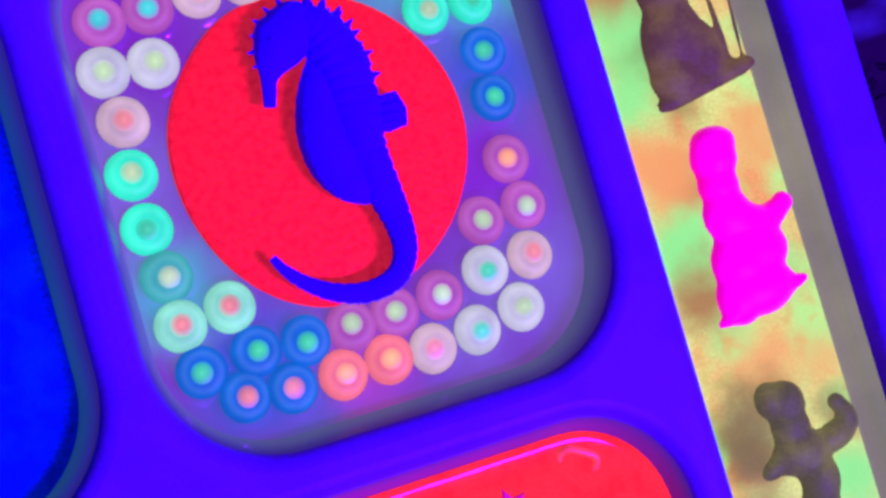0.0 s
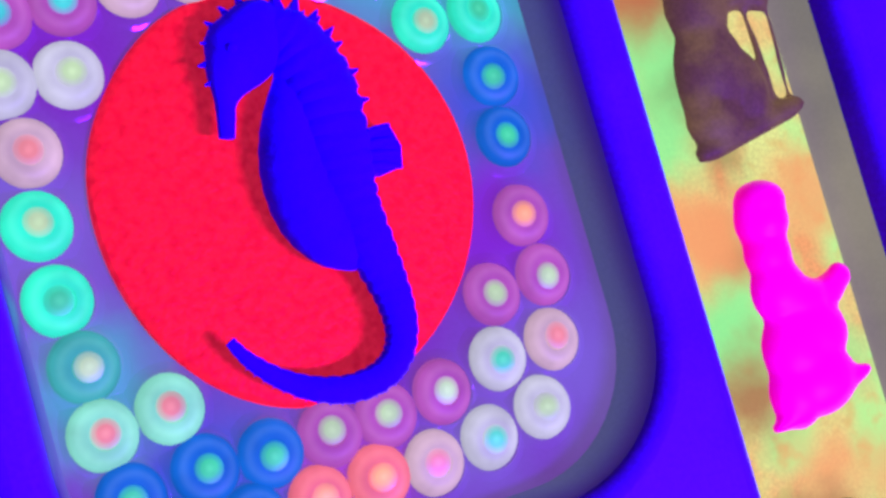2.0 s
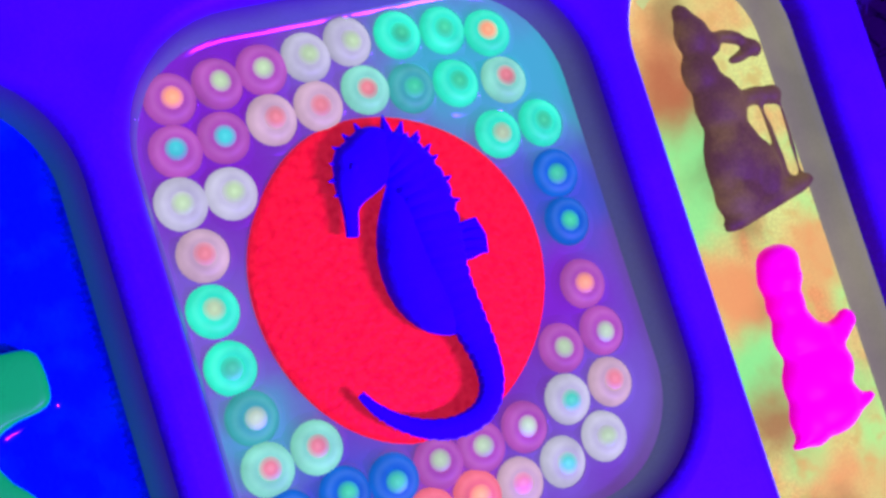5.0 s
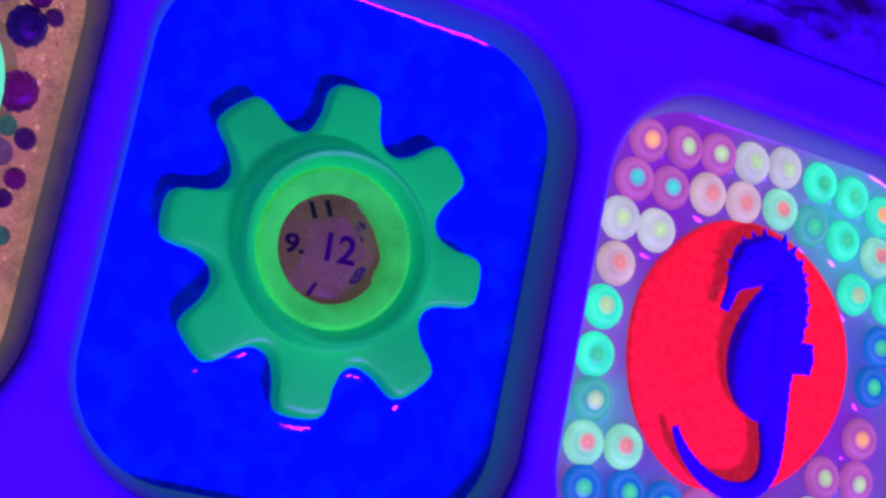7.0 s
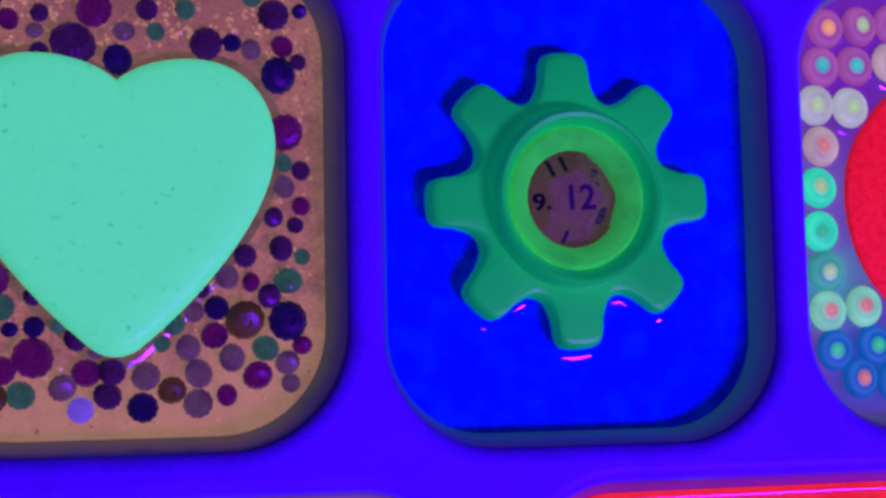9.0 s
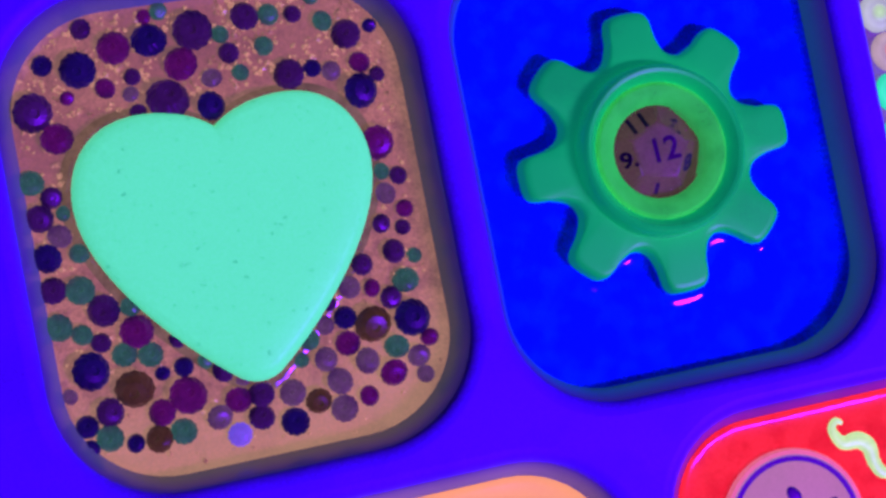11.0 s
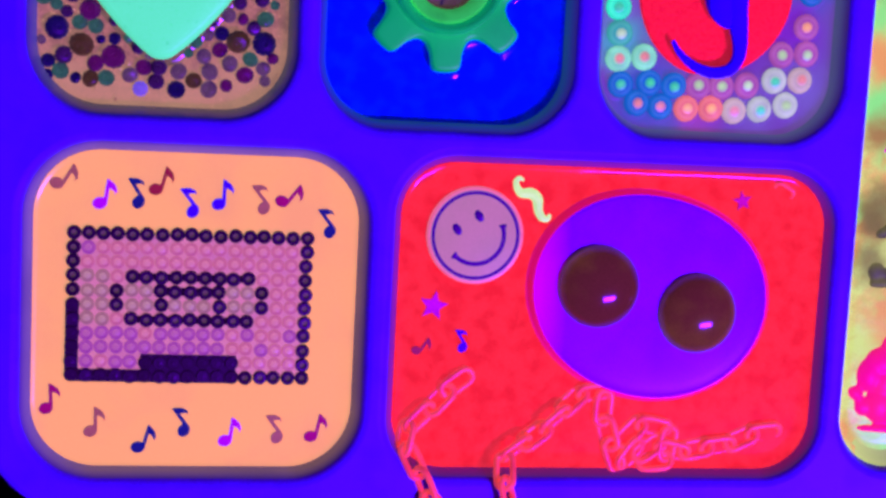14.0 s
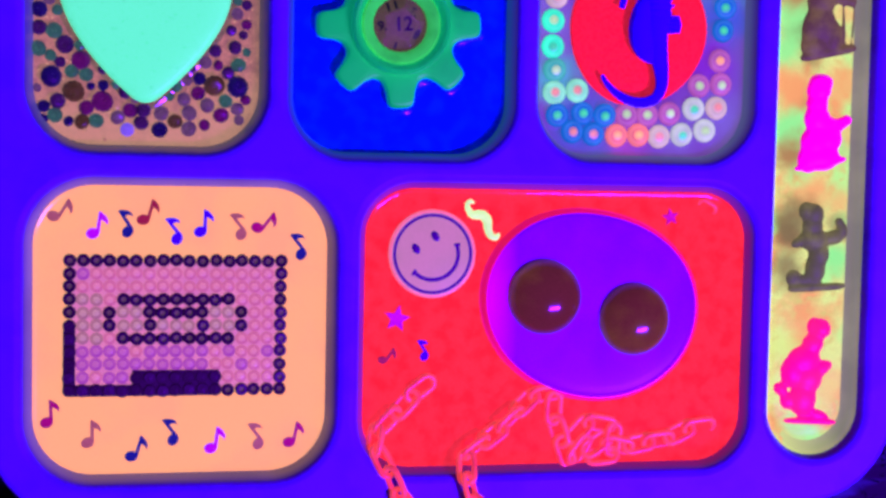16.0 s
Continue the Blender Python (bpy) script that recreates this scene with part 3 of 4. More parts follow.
RIGHT = ((-89.3, 62.3, 4.1, "b"), (-80.4, 62.1, 4.1, "n"), (-85, 56.5, 2.8, "t"), (-86.7, 51, 3.1, "p"), (-91.9, 54.7, 2.9, "a"), (-95.5, 59.3, 2.8, "p"),
         (-100.8, 56.8, 2.7, "a"), (-84.1, 67.3, 2.6, "v"), (-80.2, 70.5, 3.0, "t"), (-81.5, 77.2, 2.7, "v"), (-80.8, 90.1, 2.5, "a"), (-147.7, 54.9, 3.1, "v"),
         (-152.9, 52.9, 2.5, "n"), (-148.7, 49.6, 2.9, "t"), (-154.9, 74.4, 3.0, "t"), (-137.3, 65.2, 2.7, "t"), (-142.6, 66.3, 2.7, "t"), (-116, 52.3, 2.9, "v"), (-121, 52, 2.9, "p"))
for group in (UPPER, LOWER, RIGHT):
    for g in group:
        gem(*g)
rng = random.Random(4)
tries = 0
while len(placed) < 112 and tries < 6000:
    tries += 1
    x, y = rng.uniform(-156, -77), rng.uniform(41, 138)
    r = rng.uniform(1.6, 2.7)
    u, v = (x - HX) / 32.5, (y - HY) / 31
    if (abs(u) < 1 and -1 + abs(u) * 0.95 < v < 0.97) or y < 47 or (abs(x + 115) > 28 and y > 131):
        continue
    if y > 104 and rng.random() < 0.8:
        continue
    if all(math.hypot(x - a, y - b) > 0.93 * (r + c) for a, b, c in placed):
        gem(x, y, r, rng.choice("vvppnatta"))

CRUMB = material("peach_glitter_crumb", (0.2, 0.004, 0.03), 0.35, spec=0.4, glow=(0.52, 0.26, 0.19), second=(0.20, 0.10, 0.09), scale=260, mix=0.5, fine=0.3)


def crumbs():
    """Coarse glitter grains lying between the beads, thickest above the heart."""
    rnd = random.Random(21)
    verts, faces = [], []
    while len(faces) < 6400:
        x, y = rnd.uniform(-156, -75), rnd.uniform(40, 138)
        u, v = (x - HX) / 33, (y - HY) / 32
        if (abs(u) < 1 and -1 + abs(u) * 0.95 < v < 0.99) or math.hypot(max(abs(x + 114.5) - 22, 0), max(abs(y - 89) - 31, 0)) > 19:
            continue
        if rnd.random() > (0.95 if y > 104 else 0.22 if y > 60 else 0.08) or noise.noise(Vector((x / 7, y / 7, 2.0))) < -0.15:
            continue
        r, n = rnd.uniform(0.35, 1.1), len(verts)
        turn = Euler((rnd.uniform(0, 6), rnd.uniform(0, 6), rnd.uniform(0, 6))).to_matrix()
        for p in ((1, 0, 0), (-1, 0, 0), (0, 0.8, 0), (0, -0.8, 0), (0, 0, 0.6), (0, 0, -0.6)):
            q = turn @ Vector(p) * r
            verts.append((MM * (x + q.x), MM * (y + q.y), MM * (FILL["heart"] + 0.15 + q.z)))
        faces += [(n + a, n + b, n + c) for a, b, c in ((0, 2, 4), (2, 1, 4), (1, 3, 4), (3, 0, 4), (2, 0, 5), (1, 2, 5), (3, 1, 5), (0, 3, 5))]
    me = bpy.data.meshes.new("glitter_crumbs")
    me.from_pydata(verts, [], faces)
    me.materials.append(CRUMB)
    tagged(new("glitter_crumbs", me), "coarse peach glitter grains scattered in the resin", "glitter", kind="stuff")


crumbs()

# ---- gear compartment ----
GX, GY = -18.0, 88.0
gear = empty("gear", "green plastic gear wheel with eight rounded teeth set in blue resin", "gear")


def gear_ring(s, z, n=320):
    """Eight teeth with rounded tips and wide round roots; s draws the outline in."""
    out = []
    for i in range(n):
        a = 2 * math.pi * i / n
        c = math.cos(8 * (a - radians(2)))
        k = 1 / (1 + math.exp(-(5.6 if c > -0.03 else 2.3) * (c + 0.03)))
        r = 21.9 + 10.6 * k - s
        out.append((MM * (GX + r * math.cos(a)), MM * (GY + r * math.sin(a)), MM * z))
    return out


def round_ring(r, z, n=320):
    return [(MM * (GX + r * math.cos(2 * math.pi * i / n)), MM * (GY + r * math.sin(2 * math.pi * i / n)), MM * z) for i in range(n)]


bm = bmesh.new()
loft(bm, [gear_ring(-0.4, 12), gear_ring(-0.1, 19.4), gear_ring(0.15, 20.4), gear_ring(0.6, 21.0), gear_ring(1.2, 21.3), gear_ring(2.2, 21.4), round_ring(18.4, 21.4)], cap=False)
part("toothed_wheel", bm, M["gear"], gear)
bm = bmesh.new()
loft(bm, [round_ring(r, z, 96) for r, z in ((19.9, 20.9), (19.6, 22.4), (19.3, 24.8), (18.9, 25.7), (18.2, 26.1), (17.5, 25.9), (17.0, 25.2), (16.4, 23.8), (15.6, 22.9), (15.2, 22.4))], cap=False)
part("hub_collar", bm, M["gear"], gear)
bm = bmesh.new()
loft(bm, [round_ring(r, z, 96) for r, z in ((15.9, 22.5), (15.4, 23.3), (14.7, 23.8), (13.6, 23.7), (12.0, 22.9), (11.1, 22.1), (10.7, 21.2), (10.5, 19.2), (10.5, 10))], cap=False)
part("inner_ring", bm, M["ring"], gear, "yellow-green sloped inner ring")

# added plug that hides the blue resin in the gap round the die
bm = bmesh.new()
lathe(bm, ((10.55, 11), (10.55, 16.2), (10.2, 16.4)), 40, cx=GX, cy=GY)
part("socket", bm, M["die"], gear, "added brown plug in the gap round the die")
bm = bmesh.new()
loft(bm, [gear_ring(0.1, 17.6), gear_ring(-0.3, 17.0), gear_ring(-0.9, 16.5), gear_ring(-1.9, 16.15), gear_ring(-3.0, 15.95)], cap=False)
part("resin_rim", bm, M["blue"], bpy.data.objects["resin_fill.001"])
CLEAR_CAP = material("clear_resin", (0.9, 0.9, 0.9), 0.03, spec=0.5)
CLEAR_CAP.node_tree.nodes["Principled BSDF"].inputs["Transmission Weight"].default_value = 1.0
CLEAR_CAP.node_tree.nodes["Principled BSDF"].inputs["IOR"].default_value = 1.18
bm = bmesh.new()
loft(bm, [round_ring(r, z, 64) for r, z in ((10.62, 20.9), (10.4, 21.3), (9.6, 21.85), (8.4, 22.2), (6.5, 22.4), (3.5, 22.5), (0.8, 22.52))], cap=True)
cap = part("clear_cap", bm, CLEAR_CAP, gear, "clear resin cap over the die")
cap.visible_shadow = False
die = empty("die", "pale brown twelve-sided die with dark numerals inside the gear", "die", at=pose(GX * MM, GY * MM, 17.2 * MM, 0, 0, 0) @ Matrix.Diagonal((1, 1, 0.5, 1)))
phi = (1 + 5 ** 0.5) / 2
corners = [(x, y, z) for x in (-1, 1) for y in (-1, 1) for z in (-1, 1)]
for a in (-1, 1):
    for b in (-1, 1):
        corners += [(0, a / phi, b * phi), (a / phi, b * phi, 0), (a * phi, 0, b / phi)]
up = Vector((1, 0, phi)).normalized()
to_top = up.rotation_difference(Vector((0, 0, 1))).to_matrix()
near = min((to_top @ Vector(n).normalized() for n in ((-1, 0, phi), (0, phi, 1), (0, -phi, 1), (phi, 1, 0), (phi, -1, 0))), key=lambda v: v.y)
spin = Matrix.Rotation(radians(259) - math.atan2(near.y, near.x), 3, "Z") @ to_top
bm = bmesh.new()
for c in corners:
    bm.verts.new(spin @ (Vector(c) * MM * 9.0 / 1.3764))
bmesh.ops.convex_hull(bm, input=bm.verts)
bmesh.ops.dissolve_limit(bm, angle_limit=radians(2), verts=bm.verts, edges=bm.edges)
bmesh.ops.bevel(bm, geom=bm.edges[:], offset=0.35 * MM, segments=2, affect="EDGES")
part("die_body", bm, M["die"], die)
ri = MM * 9.0


def numeral(text, normal, upward, size, wide=1.0, tall=1.0, shift=0.0, along=0.0):
    fc = bpy.data.curves.new("numeral", "FONT")
    fc.body, fc.size, fc.align_x, fc.align_y, fc.extrude, fc.offset = text, size * MM, "CENTER", "CENTER", 0.05 * MM, 0.0002
    fc.materials.append(M["ink"])
    ob = new("numeral", fc)
    ob.parent = die
    zz = normal.normalized()
    xx = upward.cross(zz).normalized()
    yy = zz.cross(xx)
    m = Matrix((xx, yy, zz)).transposed().to_4x4()
    inward = Vector((-zz.x, -zz.y, 2 * math.hypot(zz.x, zz.y)))
    m.translation = zz * (ri + 0.06 * MM) + inward.normalized() * shift * MM + Vector((along * MM, 0, 0))
    ob.matrix_basis = m @ Matrix.Diagonal((wide, tall, 1, 1))


numeral("12", Vector((0.005, 0, 1)), Vector((-0.05, 1, 0)), 7.6, along=1.1)
for deg, text, up, wide, tall in ((115, "11", (-0.15, 1), 1.0, 1.5), (187, "9.", (-0.1, 1), 1.55, 0.8), (43, "6.", (0.73, 0.68), 0.9, 1.5), (331, "8", (0.25, 1), 1.5, 0.85)):
    a = radians(deg)
    zz = Vector((2 * math.cos(a), 2 * math.sin(a), 1)).normalized()
    lift = Vector((*up, 0))
    lift.z = -(lift.x * zz.x + lift.y * zz.y) / zz.z
    numeral(text, zz, lift, 6.2, wide, tall, 2.4 if text == "9." else 1.2)
a = radians(259)
zz = Vector((2 * math.cos(a), 2 * math.sin(a), 1)).normalized()
bm = bmesh.new()
m = zz.to_track_quat("Z", "Y").to_matrix().to_4x4()
m.translation = zz * ri
bmesh.ops.create_cube(bm, size=1, matrix=m @ Matrix.Diagonal((0.9 * MM, 4.6 * MM, 0.2 * MM, 1)))
part("numeral_bar", bm, M["ink"], die, smooth=False)

# ---- seahorse compartment ----
BODY = {
    "m": ("mauve pink", (0.48, 0.10, 0.51)), "w": ("milky white", (0.58, 0.58, 0.72)), "p": ("pale pink", (0.68, 0.46, 0.60)), "g": ("bright mint", (0.04, 1.0, 0.66)),
    "t": ("teal", (0.06, 0.46, 0.48)), "b": ("deep blue", (0.008, 0.15, 0.72)), "o": ("peach pink", (0.98, 0.19, 0.28)), "k": ("pale mint", (0.28, 0.82, 0.66)),
}
CORE = {"o": (1.0, 0.42, 0.18), "y": (0.48, 0.70, 0.34), "r": (0.74, 0.24, 0.23), "c": (0.06, 0.62, 0.55), "g": (0.05, 0.64, 0.28)}
BODY_M = {k: material(f"{n.replace(' ', '_')}_bead", tuple(0.09 * c for c in col), 0.5, spec=0.2, glow=tuple(0.85 * c for c in col), second=tuple(0.70 * c for c in col), scale=260, mix=0.6, gloss=0.0, fine=0.04) for k, (n, col) in BODY.items()}
CORE_M = {}
for pair in sorted({q for q in "mo my wy gg go mc pr kr tg gy ty bg wg oo br".split()}):
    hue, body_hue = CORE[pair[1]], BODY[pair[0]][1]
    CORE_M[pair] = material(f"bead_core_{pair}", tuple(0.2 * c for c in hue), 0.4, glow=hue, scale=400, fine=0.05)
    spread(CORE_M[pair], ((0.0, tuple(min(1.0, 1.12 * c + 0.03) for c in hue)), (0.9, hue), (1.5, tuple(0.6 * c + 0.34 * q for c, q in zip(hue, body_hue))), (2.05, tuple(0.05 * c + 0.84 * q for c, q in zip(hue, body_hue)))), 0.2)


def bead_mesh(mat):
    bm = bmesh.new()
    lathe(bm, ((1.75, -1.2), (1.75, 1.5), (1.95, 1.7), (2.6, 1.68), (3.3, 1.5), (3.95, 1.0), (4.4, 0.2), (4.6, -0.8), (4.6, -3.0)), 28)
    bm.faces.ensure_lookup_table()
    bmesh.ops.delete(bm, geom=[f for f in bm.faces if len(f.verts) > 4], context="FACES")
    return mesh_of(bm, mat, "pony_bead")


def core_mesh(mat):
    bm = bmesh.new()
    lathe(bm, ((2.05, -2.5), (2.05, 1.55), (1.9, 1.74), (1.4, 1.82), (0.8, 1.86), (0.3, 1.86)), 18)
    return mesh_of(bm, mat, "core")


BEAD_ME, CORE_ME = {k: bead_mesh(m) for k, m in BODY_M.items()}, {k: core_mesh(m) for k, m in CORE_M.items()}
ROWS = (
    ((48.4, 129.9, "mo"), (57.7, 131, "my"), (66.4, 131.8, "my"), (75.4, 132.5, "wy"), (84.3, 133.8, "wy"), (94.5, 133.2, "gg"), (103.9, 132.3, "gg"), (113, 130.1, "go")),
    ((46.7, 120.7, "mc"), (55.8, 121.3, "mc"), (65.5, 122.5, "pr"), (74.9, 123.1, "pr"), (84.8, 124.3, "kr"), (93.8, 122.6, "tg"), (103.3, 121.8, "gg"), (113.4, 120.5, "kr")),
    ((44.9, 111.5, "wy"), (54.1, 111.3, "wy"), (108.6, 110.4, "gy"), (118.3, 110.6, "gg"), (46, 101.9, "pr"), (44.8, 92.2, "gy"), (44.9, 81.9, "gg"), (45.9, 72.7, "ty")),
    ((46, 63.5, "kr"), (55.5, 64.5, "kr"), (117.9, 100.3, "bg"), (117.1, 90.8, "bg"), (116.1, 78.4, "mo"), (117, 68.8, "my"), (107.5, 68, "my"), (115.3, 59.1, "pr")),
    ((105.4, 58.5, "wg"), (110.4, 49.8, "wy"), (95.1, 56.2, "my"), (100.5, 47.8, "wg"), (90.8, 46.8, "pr"), (85.4, 55.4, "my"), (81.8, 47.3, "oo"), (76.5, 55.2, "my")),
    ((72.6, 46.9, "oo"), (67.4, 54.9, "bg"), (62.7, 47.2, "br"), (58, 55.5, "bg"), (53.8, 48.1, "br"), (47.4, 54.5, "bg")),
)
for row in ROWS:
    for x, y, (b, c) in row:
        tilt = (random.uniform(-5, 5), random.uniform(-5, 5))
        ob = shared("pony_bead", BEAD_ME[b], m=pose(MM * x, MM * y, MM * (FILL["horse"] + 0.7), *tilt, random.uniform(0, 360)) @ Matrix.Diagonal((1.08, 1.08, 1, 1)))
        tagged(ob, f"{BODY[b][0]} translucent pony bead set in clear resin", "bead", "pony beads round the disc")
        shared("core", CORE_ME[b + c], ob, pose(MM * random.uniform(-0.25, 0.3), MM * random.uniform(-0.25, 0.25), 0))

# glow dims at the rim, painting the shading of each bead's rounded edge
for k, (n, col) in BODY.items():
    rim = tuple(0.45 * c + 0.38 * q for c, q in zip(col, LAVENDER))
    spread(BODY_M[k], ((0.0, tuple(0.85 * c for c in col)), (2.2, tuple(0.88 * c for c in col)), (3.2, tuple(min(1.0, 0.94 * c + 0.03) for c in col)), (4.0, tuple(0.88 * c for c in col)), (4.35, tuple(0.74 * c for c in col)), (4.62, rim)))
bm = bmesh.new()
loft(bm, [[(MM * r * math.cos(2 * math.pi * i / 28), MM * r * math.sin(2 * math.pi * i / 28), MM * z) for i in range(28)] for r, z in ((4.9, 0.35), (5.05, 0.12), (5.4, -0.2), (5.9, -0.45), (6.6, -0.74))], cap=False)
MENISCUS = mesh_of(bm, M["cloudy"], "resin_meniscus")
for row in ROWS:
    for x, y, _ in row:
        ob = shared("resin_meniscus", MENISCUS.copy(), bpy.data.objects["resin_fill.002"])
        ob.data.transform(pose(MM * x, MM * y, MM * (FILL["horse"] + 0.66)))

DX, DY = 80.7, 89.5
bm = bmesh.new()
n = 96
ringpts = []
for i in range(n):
    a = 2 * math.pi * i / n
    r = 1 + 0.018 * math.sin(3 * a + 1) - 0.03 * max(0, math.cos(a - radians(137))) ** 14
    ringpts.append((29.0 * r * math.cos(a), 30.2 * r * math.sin(a)))
loft(bm, [[(MM * (DX + x * s), MM * (DY + y * s), MM * z) for x, y in ringpts] for s, z in ((1, 13), (1, 17.2), (0.985, 17.7), (0.95, 17.9), (0.6, 18.0))])
tagged(part("disc", bm, M["disc"]), "rough fluorescent red resin disc under the seahorse", "disc")

bm = bmesh.new()
trunk = spline(((81.5, 115.4, 1.2), (82.8, 112.6, 3.6), (85.6, 108.8, 4.9), (87.4, 103.0, 5.4), (87.7, 97.0, 5.2), (87.4, 91.0, 4.8), (87.3, 85.5, 4.3), (88.2, 80.0, 3.8),
                (89.2, 75.0, 3.2), (89.8, 70.6, 2.75), (89.6, 66.6, 2.45), (88.0, 63.2, 2.25), (84.8, 61.0, 2.15), (79.8, 60.4, 2.0), (74.4, 61.8, 1.75), (69.8, 64.6, 1.4), (66.4, 68.0, 1.05), (64.6, 70.9, 0.75)), 7)
sweep(bm, [(x, y, w * (1.03 if k % 3 else 0.95)) for k, (x, y, w) in enumerate(trunk)], 16, 0.72, 21.4)
belly = spline(((84.0, 107.0, 1.2), (82.6, 102.0, 3.0), (81.0, 96.5, 4.2), (80.4, 91.0, 4.9), (81.2, 85.6, 5.1), (83.2, 81.2, 4.3), (85.4, 78.4, 2.6), (87.2, 77.0, 1.0)), 9)
sweep(bm, [(x, y, w * (1.008 if k % 4 < 2 else 0.992)) for k, (x, y, w) in enumerate(belly)], 18, 0.80, 20.9)
sweep(bm, spline(((72.0, 98.0, 1.2), (72.6, 100.4, 1.35), (73.4, 103.4, 1.8), (75.4, 107.0, 4.2), (78.4, 110.2, 5.2), (81.2, 112.6, 4.5), (83.6, 113.6, 3.0)), 6), 14, 0.70, 21.3)
blob(bm, 77.4, 110.4, 21.0, 5.0, 4.7, 3.6)
blob(bm, 81.2, 112.6, 20.8, 4.4, 3.2, 3.2)
blob(bm, 75.2, 109.6, 24.0, 0.9, 0.9, 0.7)
for k, (x, y) in enumerate(((91.2, 94.2), (91.4, 92.9), (91.5, 91.6), (91.4, 90.3))):
    sweep(bm, [(x, y, 0.5), (x + 3.0, y + 0.9 - 0.5 * k, 0.6), (x + 5.4, y + 1.2 - 0.8 * k, 0.35)], 8, 0.9, 21.3)
prism(bm, [(91.0, 96.6), (93.8, 95.6), (97.0, 95.2), (97.9, 92.2), (97.2, 89.2), (94.0, 88.6), (90.5, 89.5)], 19.0, 21.0)


def spike(x, y, deg, size):
    m = Matrix.Translation((MM * x, MM * y, 21.3 * MM)) @ Matrix.Rotation(radians(deg), 4, "Z") @ Matrix.Rotation(radians(90), 4, "Y") @ Matrix.Diagonal((MM * 1.0 * size, MM * 0.9 * size, MM * 1.15 * size, 1))
    bmesh.ops.create_cone(bm, cap_ends=True, segments=6, radius1=1.0, radius2=0.15, depth=2.0, matrix=m)


for k in range(9, 112, 2):
    x, y, w = trunk[k]
    dx, dy = trunk[k + 1][0] - trunk[k - 1][0], trunk[k + 1][1] - trunk[k - 1][1]
    a = math.atan2(dx, -dy)
    if k < 26 or k > 40:
        spike(x + w * math.cos(a), y + w * math.sin(a), math.degrees(a), 1.35 if k < 26 and k % 4 == 1 else 0.85 * max(0.32, 1.0 - k / 80))
for x, y, deg, s in ((79.3, 116.2, 105, 1.5), (76.8, 115.2, 125, 1.3), (84.5, 116.4, 85, 1.5), (87.3, 115.0, 60, 1.3), (73.2, 111.4, 165, 1.1), (72.0, 108.6, 180, 1.1), (71.9, 106.0, 195, 0.9), (74.4, 113.8, 145, 1.1), (89.6, 112.8, 45, 1.2), (91.2, 110.2, 35, 1.1)):
    spike(x, y, deg, s)
tagged(part("seahorse", bm, M["horse"]), "ribbed blue plastic seahorse figure lying on the red disc", "seahorse")

# ---- cutlery slot: small figures lying in the resin ----


def figure(mat, label, blobs, base):
    bm = bmesh.new()
    for b in blobs:
        blob(bm, *b)
    (x0, y0), (x1, y1), w = base
    sweep(bm, [(x0 + (x1 - x0) * i / 8, y0 + (y1 - y0) * i / 8, w * (0.6 if i in (0, 8) else 1)) for i in range(9)], 12, 1.0, 17.0)
    ob = tagged(part("figurine", bm, M[mat]), label, "figurine", "figurines in the cutlery slot")
    merge = ob.modifiers.new("merge", "REMESH")
    merge.mode, merge.voxel_size, merge.use_smooth_shade = "VOXEL", 0.0006, True
    ease = ob.modifiers.new("ease", "SMOOTH")
    ease.factor, ease.iterations = 0.6, 12
    return ob


figure("darkfig", "smoky brown hooded toy figurine holding a staff, lying in resin", (
    (158, 86, 16, 6.4, 5.4, 3.8), (159.4, 120.6, 16, 4.6, 5.2, 4), (158.6, 125, 16, 2.6, 3.2, 2.8, 15), (163.6, 118.4, 16, 2.4, 2.8, 2.6), (158.4, 112.6, 16, 4.8, 5.4, 4), (160.6, 105, 16, 6.6, 8, 4.2), (160.4, 95, 16, 7.4, 9.4, 4.4), (155.6, 91, 15.8, 3.6, 9.6, 3.4), (166, 90, 16, 4.6, 8, 3.8),
    (168.6, 118.8, 16.3, 4.4, 1.7, 2.0, -18), (173.4, 115.6, 16.3, 2.6, 2.2, 2.0, -35), (169.4, 114.2, 16.3, 3.6, 1.3, 1.8, 10), (168.6, 105.6, 16.3, 5, 2.0, 2.2, 8), (174, 105, 16.3, 3.0, 2.4, 2.2), (171.2, 95, 16.3, 0.9, 12, 1.2, 4), (175.4, 95.5, 16.2, 0.8, 11, 1.0, -3)), ((152, 80.6), (177, 86.0), 2.0))
figure("pinkfig", "magenta toy figurine in a flared skirt, lying in resin", (
    (161.8, 71.1, 16.2, 5.6, 3.9, 4), (161.4, 67.7, 16.2, 5.4, 4.3, 4), (165.6, 69.9, 16.2, 2.1, 1.2, 1.4), (158.6, 67.7, 16, 3.4, 4.8, 3), (160.4, 62.4, 16, 5.2, 5.3, 3.6), (160.6, 55.9, 16, 6.3, 6.2, 3.8, -8), (164, 53.4, 16, 6.8, 4.3, 3.6),
    (164.6, 47.5, 16, 8.1, 6.4, 4), (160.6, 45.9, 16, 7.6, 7.7, 4), (163, 40, 16, 9, 6.3, 4), (157.6, 39.1, 16, 5.6, 6.3, 3.6), (170.4, 53.6, 16.3, 5.2, 3.0, 2.2, 20), (174, 55.6, 16.2, 2.8, 2.6, 2)), ((151, 34.6), (174.5, 39.5), 1.6))
